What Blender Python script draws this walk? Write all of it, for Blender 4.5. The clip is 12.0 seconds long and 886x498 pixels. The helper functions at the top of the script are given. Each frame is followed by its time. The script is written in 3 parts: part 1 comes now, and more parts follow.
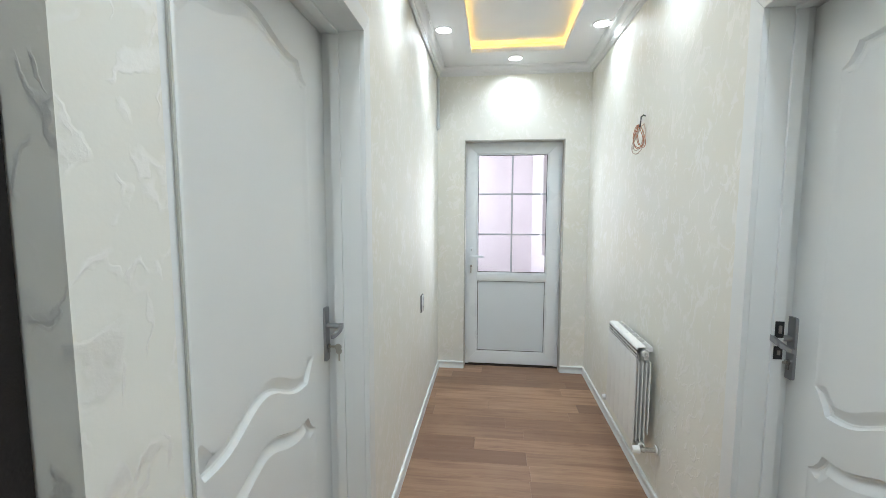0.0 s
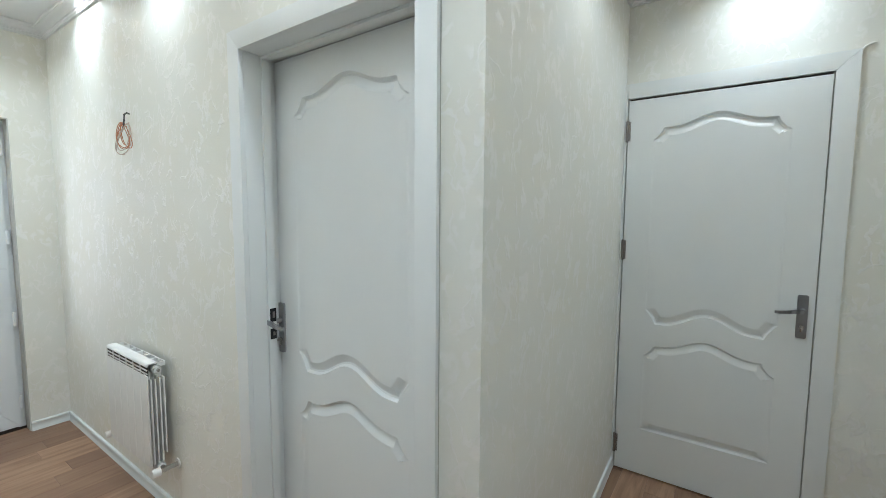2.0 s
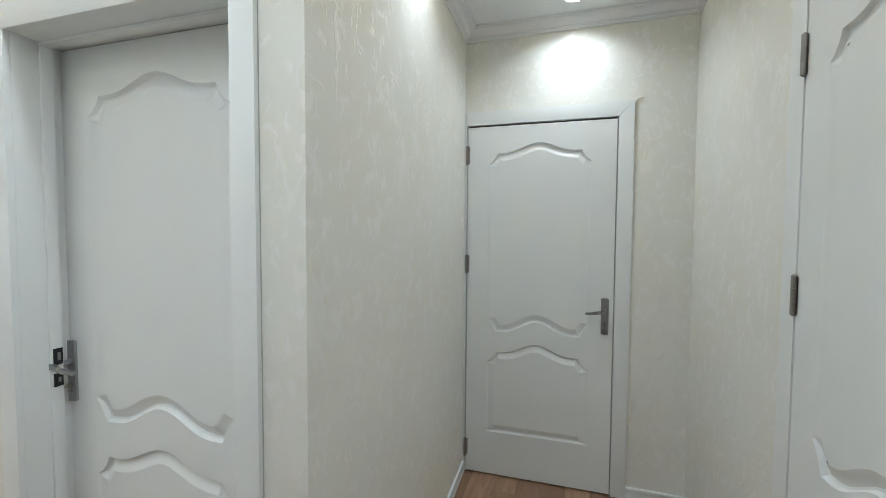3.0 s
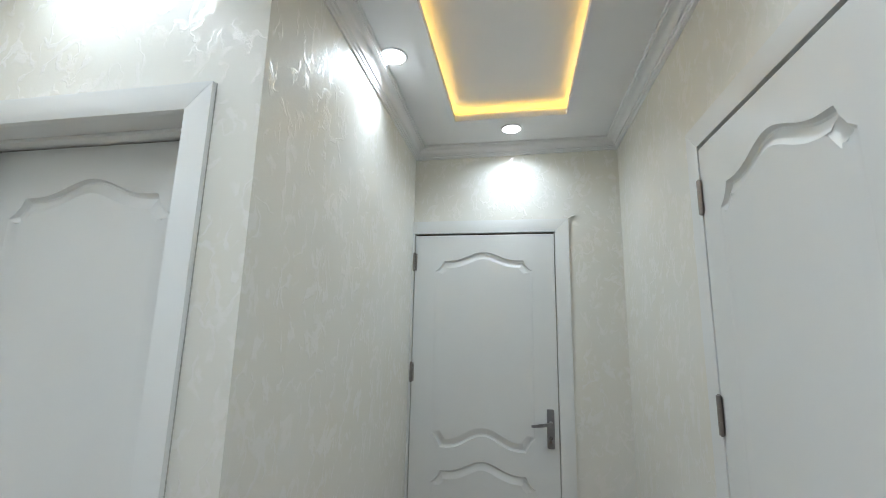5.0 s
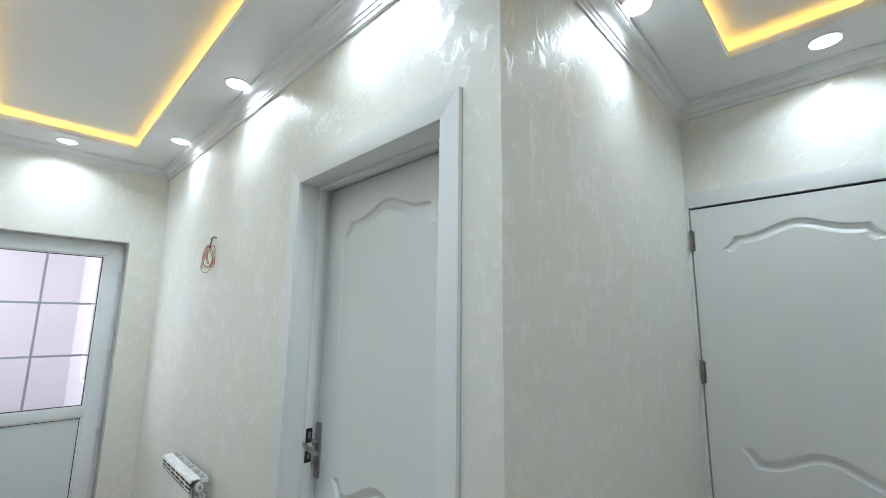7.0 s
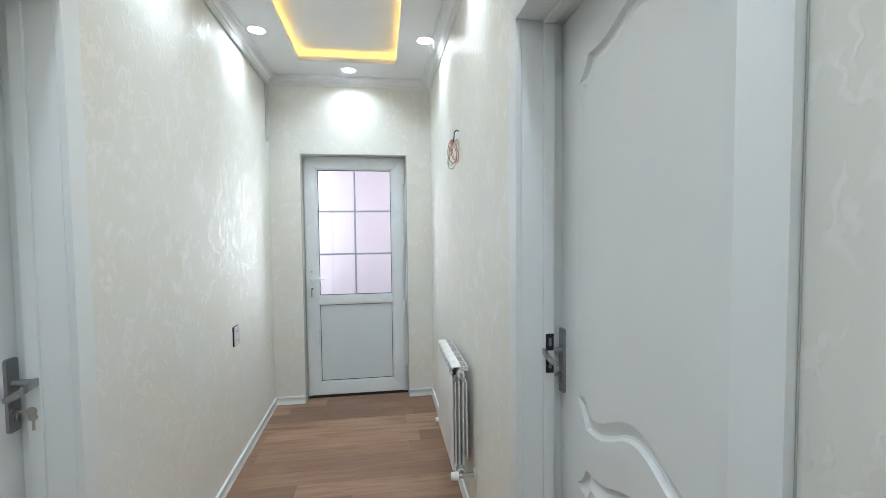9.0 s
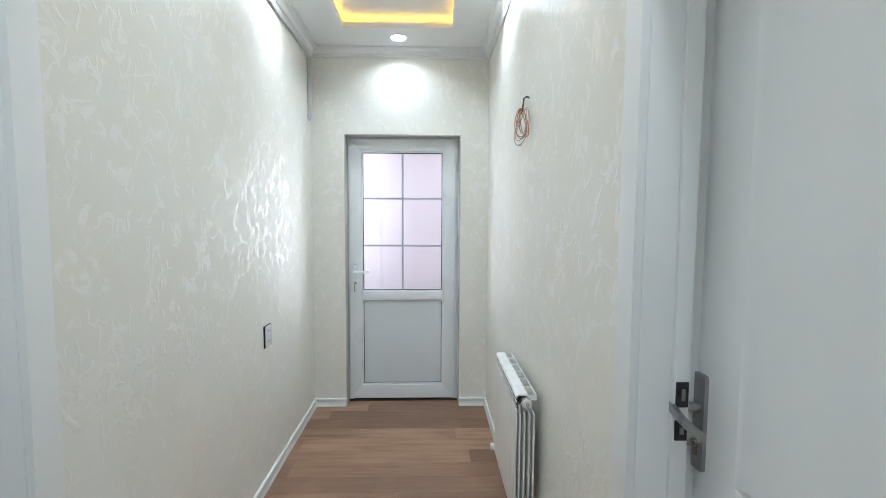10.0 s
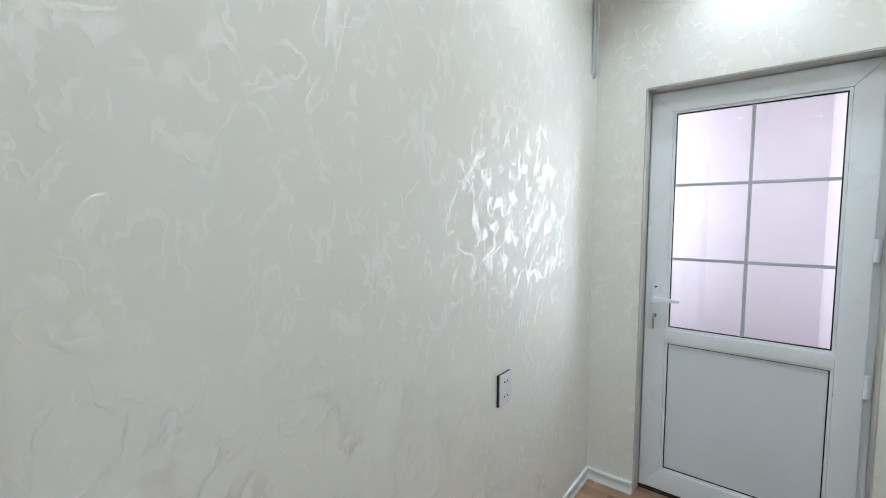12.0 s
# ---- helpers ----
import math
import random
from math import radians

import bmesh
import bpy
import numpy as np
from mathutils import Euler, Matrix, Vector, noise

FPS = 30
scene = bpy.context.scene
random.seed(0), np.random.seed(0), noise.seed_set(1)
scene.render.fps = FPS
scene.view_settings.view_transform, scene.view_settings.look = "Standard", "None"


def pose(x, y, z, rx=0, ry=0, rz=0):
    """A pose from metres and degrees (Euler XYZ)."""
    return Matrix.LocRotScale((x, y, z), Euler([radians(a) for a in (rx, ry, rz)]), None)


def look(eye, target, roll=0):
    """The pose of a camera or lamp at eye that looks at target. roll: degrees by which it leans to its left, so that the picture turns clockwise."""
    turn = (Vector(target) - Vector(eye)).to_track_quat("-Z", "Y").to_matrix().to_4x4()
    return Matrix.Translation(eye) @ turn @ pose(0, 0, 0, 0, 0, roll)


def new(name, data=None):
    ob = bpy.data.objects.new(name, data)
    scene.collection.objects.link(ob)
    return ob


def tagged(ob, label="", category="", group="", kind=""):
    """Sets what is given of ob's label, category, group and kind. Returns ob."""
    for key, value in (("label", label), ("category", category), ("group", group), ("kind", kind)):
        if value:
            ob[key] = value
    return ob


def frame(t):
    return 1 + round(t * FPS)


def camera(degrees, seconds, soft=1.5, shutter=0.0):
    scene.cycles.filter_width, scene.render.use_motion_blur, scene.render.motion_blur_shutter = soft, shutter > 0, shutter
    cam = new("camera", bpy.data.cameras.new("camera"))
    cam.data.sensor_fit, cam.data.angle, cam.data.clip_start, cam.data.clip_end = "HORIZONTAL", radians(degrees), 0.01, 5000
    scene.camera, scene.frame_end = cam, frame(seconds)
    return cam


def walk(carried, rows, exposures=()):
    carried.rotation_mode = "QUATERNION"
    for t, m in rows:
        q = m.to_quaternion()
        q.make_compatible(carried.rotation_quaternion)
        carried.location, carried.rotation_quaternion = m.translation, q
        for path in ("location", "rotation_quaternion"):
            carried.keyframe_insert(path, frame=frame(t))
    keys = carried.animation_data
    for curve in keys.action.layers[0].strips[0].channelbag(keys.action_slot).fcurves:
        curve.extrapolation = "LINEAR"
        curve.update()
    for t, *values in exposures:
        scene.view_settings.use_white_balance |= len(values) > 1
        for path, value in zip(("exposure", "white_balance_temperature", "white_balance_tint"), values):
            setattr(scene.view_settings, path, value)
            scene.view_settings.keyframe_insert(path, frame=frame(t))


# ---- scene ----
from mathutils.geometry import delaunay_2d_cdt

cam = camera(93.0, 12.0, soft=0.75)
PATH = [
    (0, (0.589, 0.739, 1.396), (0.351, 2.716, 1.211), 0.1),
    (0.5, (0.582, 0.821, 1.401), (0.686, 2.81, 1.223), -0.0),
    (1, (0.554, 0.811, 1.432), (1.127, 2.718, 1.245), -0.2),
    (1.5, (0.512, 0.757, 1.432), (1.708, 2.349, 1.247), 0.1),
    (2, (0.536, 0.683, 1.422), (2.173, 1.82, 1.254), 0.4),
    (2.5, (0.573, 0.622, 1.431), (2.415, 1.385, 1.275), 0.1),
    (2.7, (0.581, 0.606, 1.43), (2.464, 1.261, 1.28), 0.0),
    (4.3, (0.547, 0.59, 1.463), (2.512, 0.936, 1.604), 1.1),
    (4.5, (0.549, 0.594, 1.471), (2.506, 0.928, 1.708), 1.1),
    (5, (0.57, 0.574, 1.491), (2.505, 0.928, 1.852), 1.2),
    (5.5, (0.579, 0.578, 1.498), (2.45, 1.157, 1.903), 0.8),
    (6, (0.579, 0.569, 1.497), (2.322, 1.441, 1.944), 0.5),
    (6.5, (0.589, 0.571, 1.492), (2.173, 1.706, 1.944), 0.6),
    (7, (0.638, 0.606, 1.465), (2.035, 1.999, 1.792), 0.8),
    (7.5, (0.735, 0.672, 1.457), (1.898, 2.298, 1.517), 0.7),
    (9.3, (0.972, 1.006, 1.368), (1.173, 2.993, 1.271), -0.3),
    (9.5, (0.961, 1.08, 1.381), (1.135, 3.069, 1.268), -0.1),
    (10, (0.963, 1.31, 1.374), (1.016, 3.305, 1.238), 0.3),
    (10.5, (0.98, 1.544, 1.399), (0.761, 3.526, 1.242), 0.2),
    (11, (0.968, 1.782, 1.387), (0.407, 3.694, 1.223), -0.0),
    (11.5, (0.897, 1.987, 1.39), (0.042, 3.788, 1.229), -0.0),
    (12, (0.857, 2.193, 1.376), (-0.392, 3.749, 1.23), 0.1),
]
EXPOSURES = [(0.0, 0.27, 6500, 10), (1.5, 0.30, 6550, 12), (2.0, 0.22, 6400, 8), (2.5, 0.24, 6600, 9), (4.5, 0.24, 6450, 11), (5.0, 0.14, 6450, 11), (5.5, 0.12, 6350, 10), (6.5, 0.10, 6250, 8), (7.5, 0.06, 6250, 8), (9.5, 0.16, 6350, 11), (10.5, 0.06, 6300, 11), (12.0, 0.03, 6300, 12)]
walk(cam, [(t, look(eye, target, roll)) for t, eye, target, roll in PATH], EXPOSURES)

# ---------------------------------------------------------------- world and light
world = bpy.data.worlds.new("sky")
scene.world = world
world.use_nodes = True
wn = world.node_tree
sky = wn.nodes.new("ShaderNodeTexSky")
sky.sky_type = "NISHITA"
sky.sun_disc = False
sky.sun_elevation, sky.sun_rotation = radians(40), radians(120)
wn.nodes["Background"].inputs["Strength"].default_value = 0.1
wn.links.new(sky.outputs[0], wn.nodes["Background"].inputs["Color"])

SPOT_WATTS = 2.7
SPOT_GLOW = 9.0
LED_POWER = 7.0
WINDOW_POWER = 48.0


def spot_lamp(x, y, z):
    """The beam of one recessed spotlight, just under its diffuser."""
    d = bpy.data.lights.new("spot_beam", "AREA")
    d.shape, d.size, d.energy, d.color, d.spread = "DISK", 0.09, SPOT_WATTS, (0.765, 0.893, 1.0), radians(140)
    new("spot_beam", d).matrix_world = pose(x, y, z)


def area_lamp(name, m, sx, sy, watts, colour, spread=180):
    d = bpy.data.lights.new(name, "AREA")
    d.spread = radians(spread)
    d.shape, d.size, d.size_y, d.energy, d.color = "RECTANGLE", sx, sy, watts, colour
    ob = new(name, d)
    ob.matrix_world = m
    return ob


# daylight that enters the room behind the glazed door through the windows on its two sides
# the left window is unseen, added so daylight reaches the corridor's right wall
area_lamp("window_daylight", look((-1.36, 6.65, 1.5), (0.0, 6.65, 1.5)), 1.36, 1.46, 0.62 * WINDOW_POWER, (0.86, 0.90, 1.0), 150)
area_lamp("window_daylight", look((1.24, 5.7, 1.55), (0.0, 5.7, 1.55)), 1.36, 1.46, WINDOW_POWER, (0.86, 0.92, 1.0), 140)


# ---------------------------------------------------------------- materials
def material(name, colour, rough=0.5, metal=0.0, spec=0.5):
    m = bpy.data.materials.new(name)
    m.use_nodes = True
    b = m.node_tree.nodes["Principled BSDF"]
    b.inputs["Base Color"].default_value = (*colour, 1)
    b.inputs["Roughness"].default_value = rough
    b.inputs["Metallic"].default_value = metal
    b.inputs["Specular IOR Level"].default_value = spec
    return m, m.node_tree, b


def node(tree, kind, **values):
    n = tree.nodes.new(kind)
    for key, value in values.items():
        n.inputs[key.replace("_", " ")].default_value = value
    return n


def coords(tree, scale=(1, 1, 1)):
    tc = tree.nodes.new("ShaderNodeTexCoord")
    mp = tree.nodes.new("ShaderNodeMapping")
    mp.inputs["Scale"].default_value = scale
    tree.links.new(tc.outputs["Object"], mp.inputs["Vector"])
    return mp.outputs[0]


def ramp(tree, source, a, b, low=0.0, high=1.0):
    n = tree.nodes.new("ShaderNodeMapRange")
    n.inputs["From Min"].default_value, n.inputs["From Max"].default_value = a, b
    n.inputs["To Min"].default_value, n.inputs["To Max"].default_value = low, high
    tree.links.new(source, n.inputs["Value"])
    return n.outputs[0]


def maths(tree, op, a, b):
    n = tree.nodes.new("ShaderNodeMath")
    n.operation = op
    for k, v in enumerate((a, b)):
        if isinstance(v, (int, float)):
            n.inputs[k].default_value = v
        else:
            tree.links.new(v, n.inputs[k])
    return n.outputs[0]


def mix(tree, fac, a, b):
    n = tree.nodes.new("ShaderNodeMix")
    n.data_type = "RGBA"
    tree.links.new(fac, n.inputs[0])
    for k, v in ((6, a), (7, b)):
        if isinstance(v, tuple):
            n.inputs[k].default_value = (*v, 1)
        else:
            tree.links.new(v, n.inputs[k])
    return n.outputs[2]


def bump(tree, bsdf, height, strength, distance):
    n = tree.nodes.new("ShaderNodeBump")
    n.inputs["Strength"].default_value, n.inputs["Distance"].default_value = strength, distance
    tree.links.new(height, n.inputs["Height"])
    tree.links.new(n.outputs[0], bsdf.inputs["Normal"])


def grainy(name, colour, rough, metal=0.0, grain=60.0, depth=0.0006, vary=0.05, spec=0.5):
    """A painted or cast surface: fine relief, and faint unevenness of colour and gloss at a larger scale."""
    m, t, b = material(name, colour, rough, metal, spec)
    v = coords(t)
    fine, broad = node(t, "ShaderNodeTexNoise", Scale=grain, Detail=4.0), node(t, "ShaderNodeTexNoise", Scale=3.0, Detail=3.0)
    for n in (fine, broad):
        t.links.new(v, n.inputs["Vector"])
    dark = tuple(c * (1 - vary) for c in colour)
    t.links.new(mix(t, ramp(t, broad.outputs[0], 0.35, 0.7), colour, dark), b.inputs["Base Color"])
    t.links.new(ramp(t, broad.outputs[0], 0.3, 0.7, rough * 0.94, min(1.0, rough * 1.08)), b.inputs["Roughness"])
    bump(t, b, fine.outputs[0], 0.4, depth)
    return m


def wallpaper_material():
    """Cream vinyl wallpaper with embossed, pearly, broken strokes that wander upwards."""
    m, t, b = material("wallpaper", (0.8, 0.78, 0.7), 0.55)
    v = coords(t)
    warp = node(t, "ShaderNodeTexNoise", Scale=11.0, Detail=3.0, Roughness=0.6)
    t.links.new(v, warp.inputs["Vector"])
    off = t.nodes.new("ShaderNodeVectorMath")
    off.operation = "MULTIPLY_ADD"
    off.inputs[1].default_value, off.inputs[2].default_value = (0.07, 0.07, 0.07), (-0.035, -0.035, -0.035)
    t.links.new(warp.outputs[1], off.inputs[0])
    add = t.nodes.new("ShaderNodeVectorMath")
    add.operation = "ADD"
    t.links.new(v, add.inputs[0])
    t.links.new(off.outputs[0], add.inputs[1])
    torn = node(t, "ShaderNodeTexNoise", Scale=120.0, Detail=3.0, Roughness=0.6)
    swell = node(t, "ShaderNodeTexNoise", Scale=17.0, Detail=2.0)
    for n in (torn, swell):
        t.links.new(v, n.inputs["Vector"])
    ragged = maths(t, "ADD", maths(t, "MULTIPLY", torn.outputs[0], 0.035), maths(t, "MULTIPLY", ramp(t, swell.outputs[0], 0.35, 0.68), -0.042))
    layers = []
    for lean, scale, place, gate_scale in ((-17, (15.0, 15.0, 5.0), (0.0, 0.0, 0.0), 10.0), (9, (17.0, 17.0, 5.8), (5.3, 2.1, 7.7), 12.0), (-38, (14.0, 14.0, 6.2), (1.7, 8.3, 3.1), 9.0)):
        turn = t.nodes.new("ShaderNodeMapping")
        turn.inputs["Rotation"].default_value = (0.0, radians(lean), 0.0)
        t.links.new(add.outputs[0], turn.inputs["Vector"])
        squash = t.nodes.new("ShaderNodeMapping")
        squash.inputs["Scale"].default_value, squash.inputs["Location"].default_value = scale, place
        t.links.new(turn.outputs[0], squash.inputs["Vector"])
        field = node(t, "ShaderNodeTexNoise", Scale=1.0, Detail=1.0, Roughness=0.4)
        t.links.new(squash.outputs[0], field.inputs["Vector"])
        shift = t.nodes.new("ShaderNodeMapping")
        shift.inputs["Location"].default_value = place
        t.links.new(v, shift.inputs["Vector"])
        gate = node(t, "ShaderNodeTexNoise", Scale=gate_scale, Detail=1.0)
        t.links.new(shift.outputs[0], gate.inputs["Vector"])
        away = maths(t, "ABSOLUTE", maths(t, "SUBTRACT", field.outputs[0], 0.5), 0.0)
        line = ramp(t, maths(t, "ADD", away, ragged), 0.036, 0.012)
        layers.append(maths(t, "MULTIPLY", line, ramp(t, gate.outputs[0], 0.508, 0.575)))
    mask = maths(t, "MAXIMUM", maths(t, "MAXIMUM", layers[0], layers[1]), layers[2])
    broad = node(t, "ShaderNodeTexNoise", Scale=2.2, Detail=3.0)
    grain = node(t, "ShaderNodeTexNoise", Scale=140.0, Detail=3.0)
    for n in (broad, grain):
        t.links.new(v, n.inputs["Vector"])
    ground = mix(t, ramp(t, broad.outputs[0], 0.35, 0.68), WALL_A, WALL_B)
    t.links.new(mix(t, mask, ground, WALL_C), b.inputs["Base Color"])
    t.links.new(ramp(t, mask, 0.0, 1.0, 0.52, 0.39), b.inputs["Roughness"])
    t.links.new(maths(t, "MULTIPLY", mask, 0.36), b.inputs["Metallic"])
    t.links.new(ramp(t, mask, 0.0, 1.0, 0.4, 0.9), b.inputs["Specular IOR Level"])
    crumple = maths(t, "MULTIPLY", mask, maths(t, "ADD", maths(t, "MULTIPLY", torn.outputs[0], 1.1), 0.3))
    relief = maths(t, "ADD", crumple, maths(t, "MULTIPLY", grain.outputs[0], 0.30))
    bump(t, b, relief, 0.5, 0.0010)
    return m


WALL_A, WALL_B, WALL_C = (0.83, 0.826, 0.772), (0.818, 0.798, 0.715), (0.876, 0.862, 0.815)


def wood_material():
    """Brown oak laminate; tone changes from board to board, with long grain along the board."""
    m, t, b = material("oak_laminate", (0.3, 0.17, 0.1), 0.38)
    v = coords(t, (1.0, 1.0, 1.0))
    info = t.nodes.new("ShaderNodeObjectInfo")
    shift = t.nodes.new("ShaderNodeVectorMath")
    shift.operation = "ADD"
    comb = t.nodes.new("ShaderNodeCombineXYZ")
    t.links.new(maths(t, "MULTIPLY", info.outputs["Random"], 37.0), comb.inputs[0])
    t.links.new(maths(t, "MULTIPLY", info.outputs["Random"], 11.0), comb.inputs[1])
    t.links.new(v, shift.inputs[0])
    t.links.new(comb.outputs[0], shift.inputs[1])
    long = t.nodes.new("ShaderNodeMapping")
    long.inputs["Scale"].default_value = (1.1, 13.0, 1.0)
    t.links.new(shift.outputs[0], long.inputs["Vector"])
    grain = node(t, "ShaderNodeTexNoise", Scale=2.2, Detail=7.0, Roughness=0.65, Distortion=0.6)
    t.links.new(long.outputs[0], grain.inputs["Vector"])
    broad = node(t, "ShaderNodeTexNoise", Scale=2.4, Detail=3.0)
    t.links.new(shift.outputs[0], broad.inputs["Vector"])
    pores = t.nodes.new("ShaderNodeMapping")
    pores.inputs["Scale"].default_value = (9.0, 170.0, 1.0)
    t.links.new(shift.outputs[0], pores.inputs["Vector"])
    fine = node(t, "ShaderNodeTexNoise", Scale=1.0, Detail=3.0)
    t.links.new(pores.outputs[0], fine.inputs["Vector"])
    tone = mix(t, info.outputs["Random"], (0.215, 0.118, 0.072), (0.47, 0.285, 0.175))
    dark = mix(t, ramp(t, grain.outputs[0], 0.38, 0.70, 0.0, 0.8), tone, (0.2, 0.105, 0.066))
    light = mix(t, ramp(t, broad.outputs[0], 0.5, 0.75, 0.0, 0.5), dark, (0.4, 0.25, 0.155))
    fleck = mix(t, ramp(t, fine.outputs[0], 0.55, 0.8, 0.0, 0.25), light, (0.16, 0.085, 0.055))
    t.links.new(fleck, b.inputs["Base Color"])
    t.links.new(ramp(t, grain.outputs[0], 0.3, 0.7, 0.33, 0.48), b.inputs["Roughness"])
    bump(t, b, fine.outputs[0], 0.25, 0.0005)
    return m


def glowing(name, colour, strength):
    m, t, b = material(name, colour, 0.6)
    b.inputs["Emission Color"].default_value = (*colour, 1)
    b.inputs["Emission Strength"].default_value = strength
    return m


def glass_material():
    m, t, b = material("clear_glass", (0.97, 0.98, 0.98), 0.0)
    b.inputs["Transmission Weight"].default_value = 1.0
    b.inputs["IOR"].default_value = 1.45
    return m


WALLPAPER = wallpaper_material()
DOOR_PAINT = grainy("door_paint", (0.82, 0.835, 0.82), 0.34, grain=220, depth=0.0003, vary=0.025)
TRIM_PAINT = grainy("trim_paint", (0.83, 0.845, 0.83), 0.36, grain=200, depth=0.0003, vary=0.03)
BASE_WHITE = grainy("baseboard_plastic", (0.80, 0.83, 0.82), 0.3, grain=150, depth=0.0002, vary=0.03)
PVC = grainy("pvc_white", (0.82, 0.855, 0.875), 0.28, grain=180, depth=0.0002, vary=0.02)
BAR = grainy("glazing_bar_grey", (0.50, 0.52, 0.55), 0.35, grain=180, depth=0.0002, vary=0.03)
PVC_PANEL = grainy("pvc_panel", (0.73, 0.78, 0.81), 0.3, grain=120, depth=0.0003, vary=0.03)
CEILING = grainy("ceiling_paint", (0.84, 0.84, 0.84), 0.75, grain=90, depth=0.0005, vary=0.03)
PLASTER = grainy("cornice_plaster", (0.82, 0.82, 0.815), 0.5, grain=120, depth=0.0004, vary=0.03)
REVEAL = grainy("reveal_plaster", (0.56, 0.55, 0.51), 0.8, grain=70, depth=0.0012, vary=0.12)
WOOD = wood_material()
SUBFLOOR = grainy("dark_underlay", (0.035, 0.022, 0.016), 0.8)
STEEL = grainy("satin_nickel", (0.40, 0.40, 0.41), 0.32, 0.9, 300, 0.0002, 0.15)
CHROME = grainy("bright_nickel", (0.55, 0.53, 0.50), 0.22, 0.95, 300, 0.0001, 0.1)
BRASS = grainy("key_nickel_silver", (0.50, 0.46, 0.40), 0.3, 0.9, 300, 0.0001, 0.1)
HINGE = grainy("hinge_steel", (0.33, 0.30, 0.28), 0.38, 0.9, 200, 0.0002, 0.2)
BLACK = grainy("black_rubber", (0.012, 0.012, 0.014), 0.5, vary=0.2)
# dark colour in place of shade: gaps over door leaves, slots of the radiator
GAP = grainy("gap_shade", (0.055, 0.035, 0.028), 0.7, vary=0.2)
ENAMEL = grainy("radiator_enamel", (0.80, 0.79, 0.76), 0.42, grain=160, depth=0.0003, vary=0.03)
CAST = grainy("bare_aluminium", (0.55, 0.56, 0.53), 0.42, 0.35, 120, 0.0006, 0.12)
COPPER = grainy("wire_insulation", (0.56, 0.24, 0.14), 0.4, vary=0.15)
WIRE_WHITE = grainy("wire_insulation_pale", (0.62, 0.5, 0.42), 0.4, vary=0.15)
WIRE_DARK = grainy("wire_insulation_grey", (0.08, 0.08, 0.07), 0.5, vary=0.15)
PIPE = grainy("conduit_plastic", (0.62, 0.64, 0.64), 0.35, grain=90, depth=0.0003, vary=0.05)
SOCKET = grainy("socket_plastic", (0.80, 0.80, 0.82), 0.25, grain=200, depth=0.0001, vary=0.02)
PINK = grainy("pink_plaster", (0.87, 0.81, 0.835), 0.8, grain=60, depth=0.0006, vary=0.04)
DARK_DOOR = grainy("dark_brown_leatherette", (0.012, 0.008, 0.007), 0.55, grain=160, depth=0.002, vary=0.3)
CONCRETE = grainy("rough_plaster", (0.4, 0.39, 0.37), 0.9, grain=20, depth=0.003, vary=0.2)
GLASS = glass_material()
SPOT_LIGHT = glowing("spot_diffuser", (0.90, 0.95, 1.0), SPOT_GLOW)
LED_LIGHT = glowing("warm_led_strip", (1.0, 0.62, 0.13), LED_POWER)


# ---------------------------------------------------------------- mesh helpers
def box(bm, x0, x1, y0, y1, z0, z1, bevel=0.0):
    vs = [bm.verts.new((x, y, z)) for x in (x0, x1) for y in (y0, y1) for z in (z0, z1)]
    faces = [bm.faces.new([vs[i] for i in f]) for f in ((0, 1, 3, 2), (4, 6, 7, 5), (0, 4, 5, 1), (2, 3, 7, 6), (0, 2, 6, 4), (1, 5, 7, 3))]
    if bevel:
        bmesh.ops.bevel(bm, geom=list({e for f in faces for e in f.edges}), offset=bevel, segments=2, profile=0.7, affect="EDGES")
    return bm


def boxed(*a, bevel=0.0):
    return box(bmesh.new(), *a, bevel=bevel)


def rod(bm, a, b, r0, r1=None, sides=16):
    a, b = Vector(a), Vector(b)
    q = (b - a).to_track_quat("Z", "Y").to_matrix().to_4x4()
    bmesh.ops.create_cone(bm, cap_ends=True, segments=sides, radius1=r0, radius2=r0 if r1 is None else r1,
                          depth=(b - a).length, matrix=Matrix.Translation((a + b) / 2) @ q)
    return bm


def tube(bm, points, r, sides=10):
    """A round rod along a list of points."""
    pts = [Vector(p) for p in points]
    rings = []
    for i, p in enumerate(pts):
        d = (pts[min(i + 1, len(pts) - 1)] - pts[max(i - 1, 0)]).normalized()
        side = d.cross(Vector((0.13, 0.27, 0.95))).normalized()
        up = side.cross(d)
        rings.append([bm.verts.new(p + r * (math.cos(k * math.tau / sides) * side + math.sin(k * math.tau / sides) * up)) for k in range(sides)])
    for a, b in zip(rings, rings[1:]):
        for k in range(sides):
            bm.faces.new((a[k], a[(k + 1) % sides], b[(k + 1) % sides], b[k]))
    bm.faces.new(rings[0][::-1]), bm.faces.new(rings[-1])
    return bm


def prism(bm, outline, y0, y1):
    """An outline in x and z, drawn out from y0 to y1."""
    a, b = [bm.verts.new((x, y0, z)) for x, z in outline], [bm.verts.new((x, y1, z)) for x, z in outline]
    n = len(outline)
    bm.faces.new(a), bm.faces.new(b[::-1])
    for k in range(n):
        bm.faces.new((a[k], b[k], b[(k + 1) % n], a[(k + 1) % n]))
    return bm


def smooth_mesh(name, bm, mat, angle=40):
    bmesh.ops.recalc_face_normals(bm, faces=bm.faces)
    me = bpy.data.meshes.new(name)
    bm.to_mesh(me)
    bm.free()
    me.materials.append(mat)
    for p in me.polygons:
        p.use_smooth = True
    me.set_sharp_from_angle(angle=radians(angle))
    return me


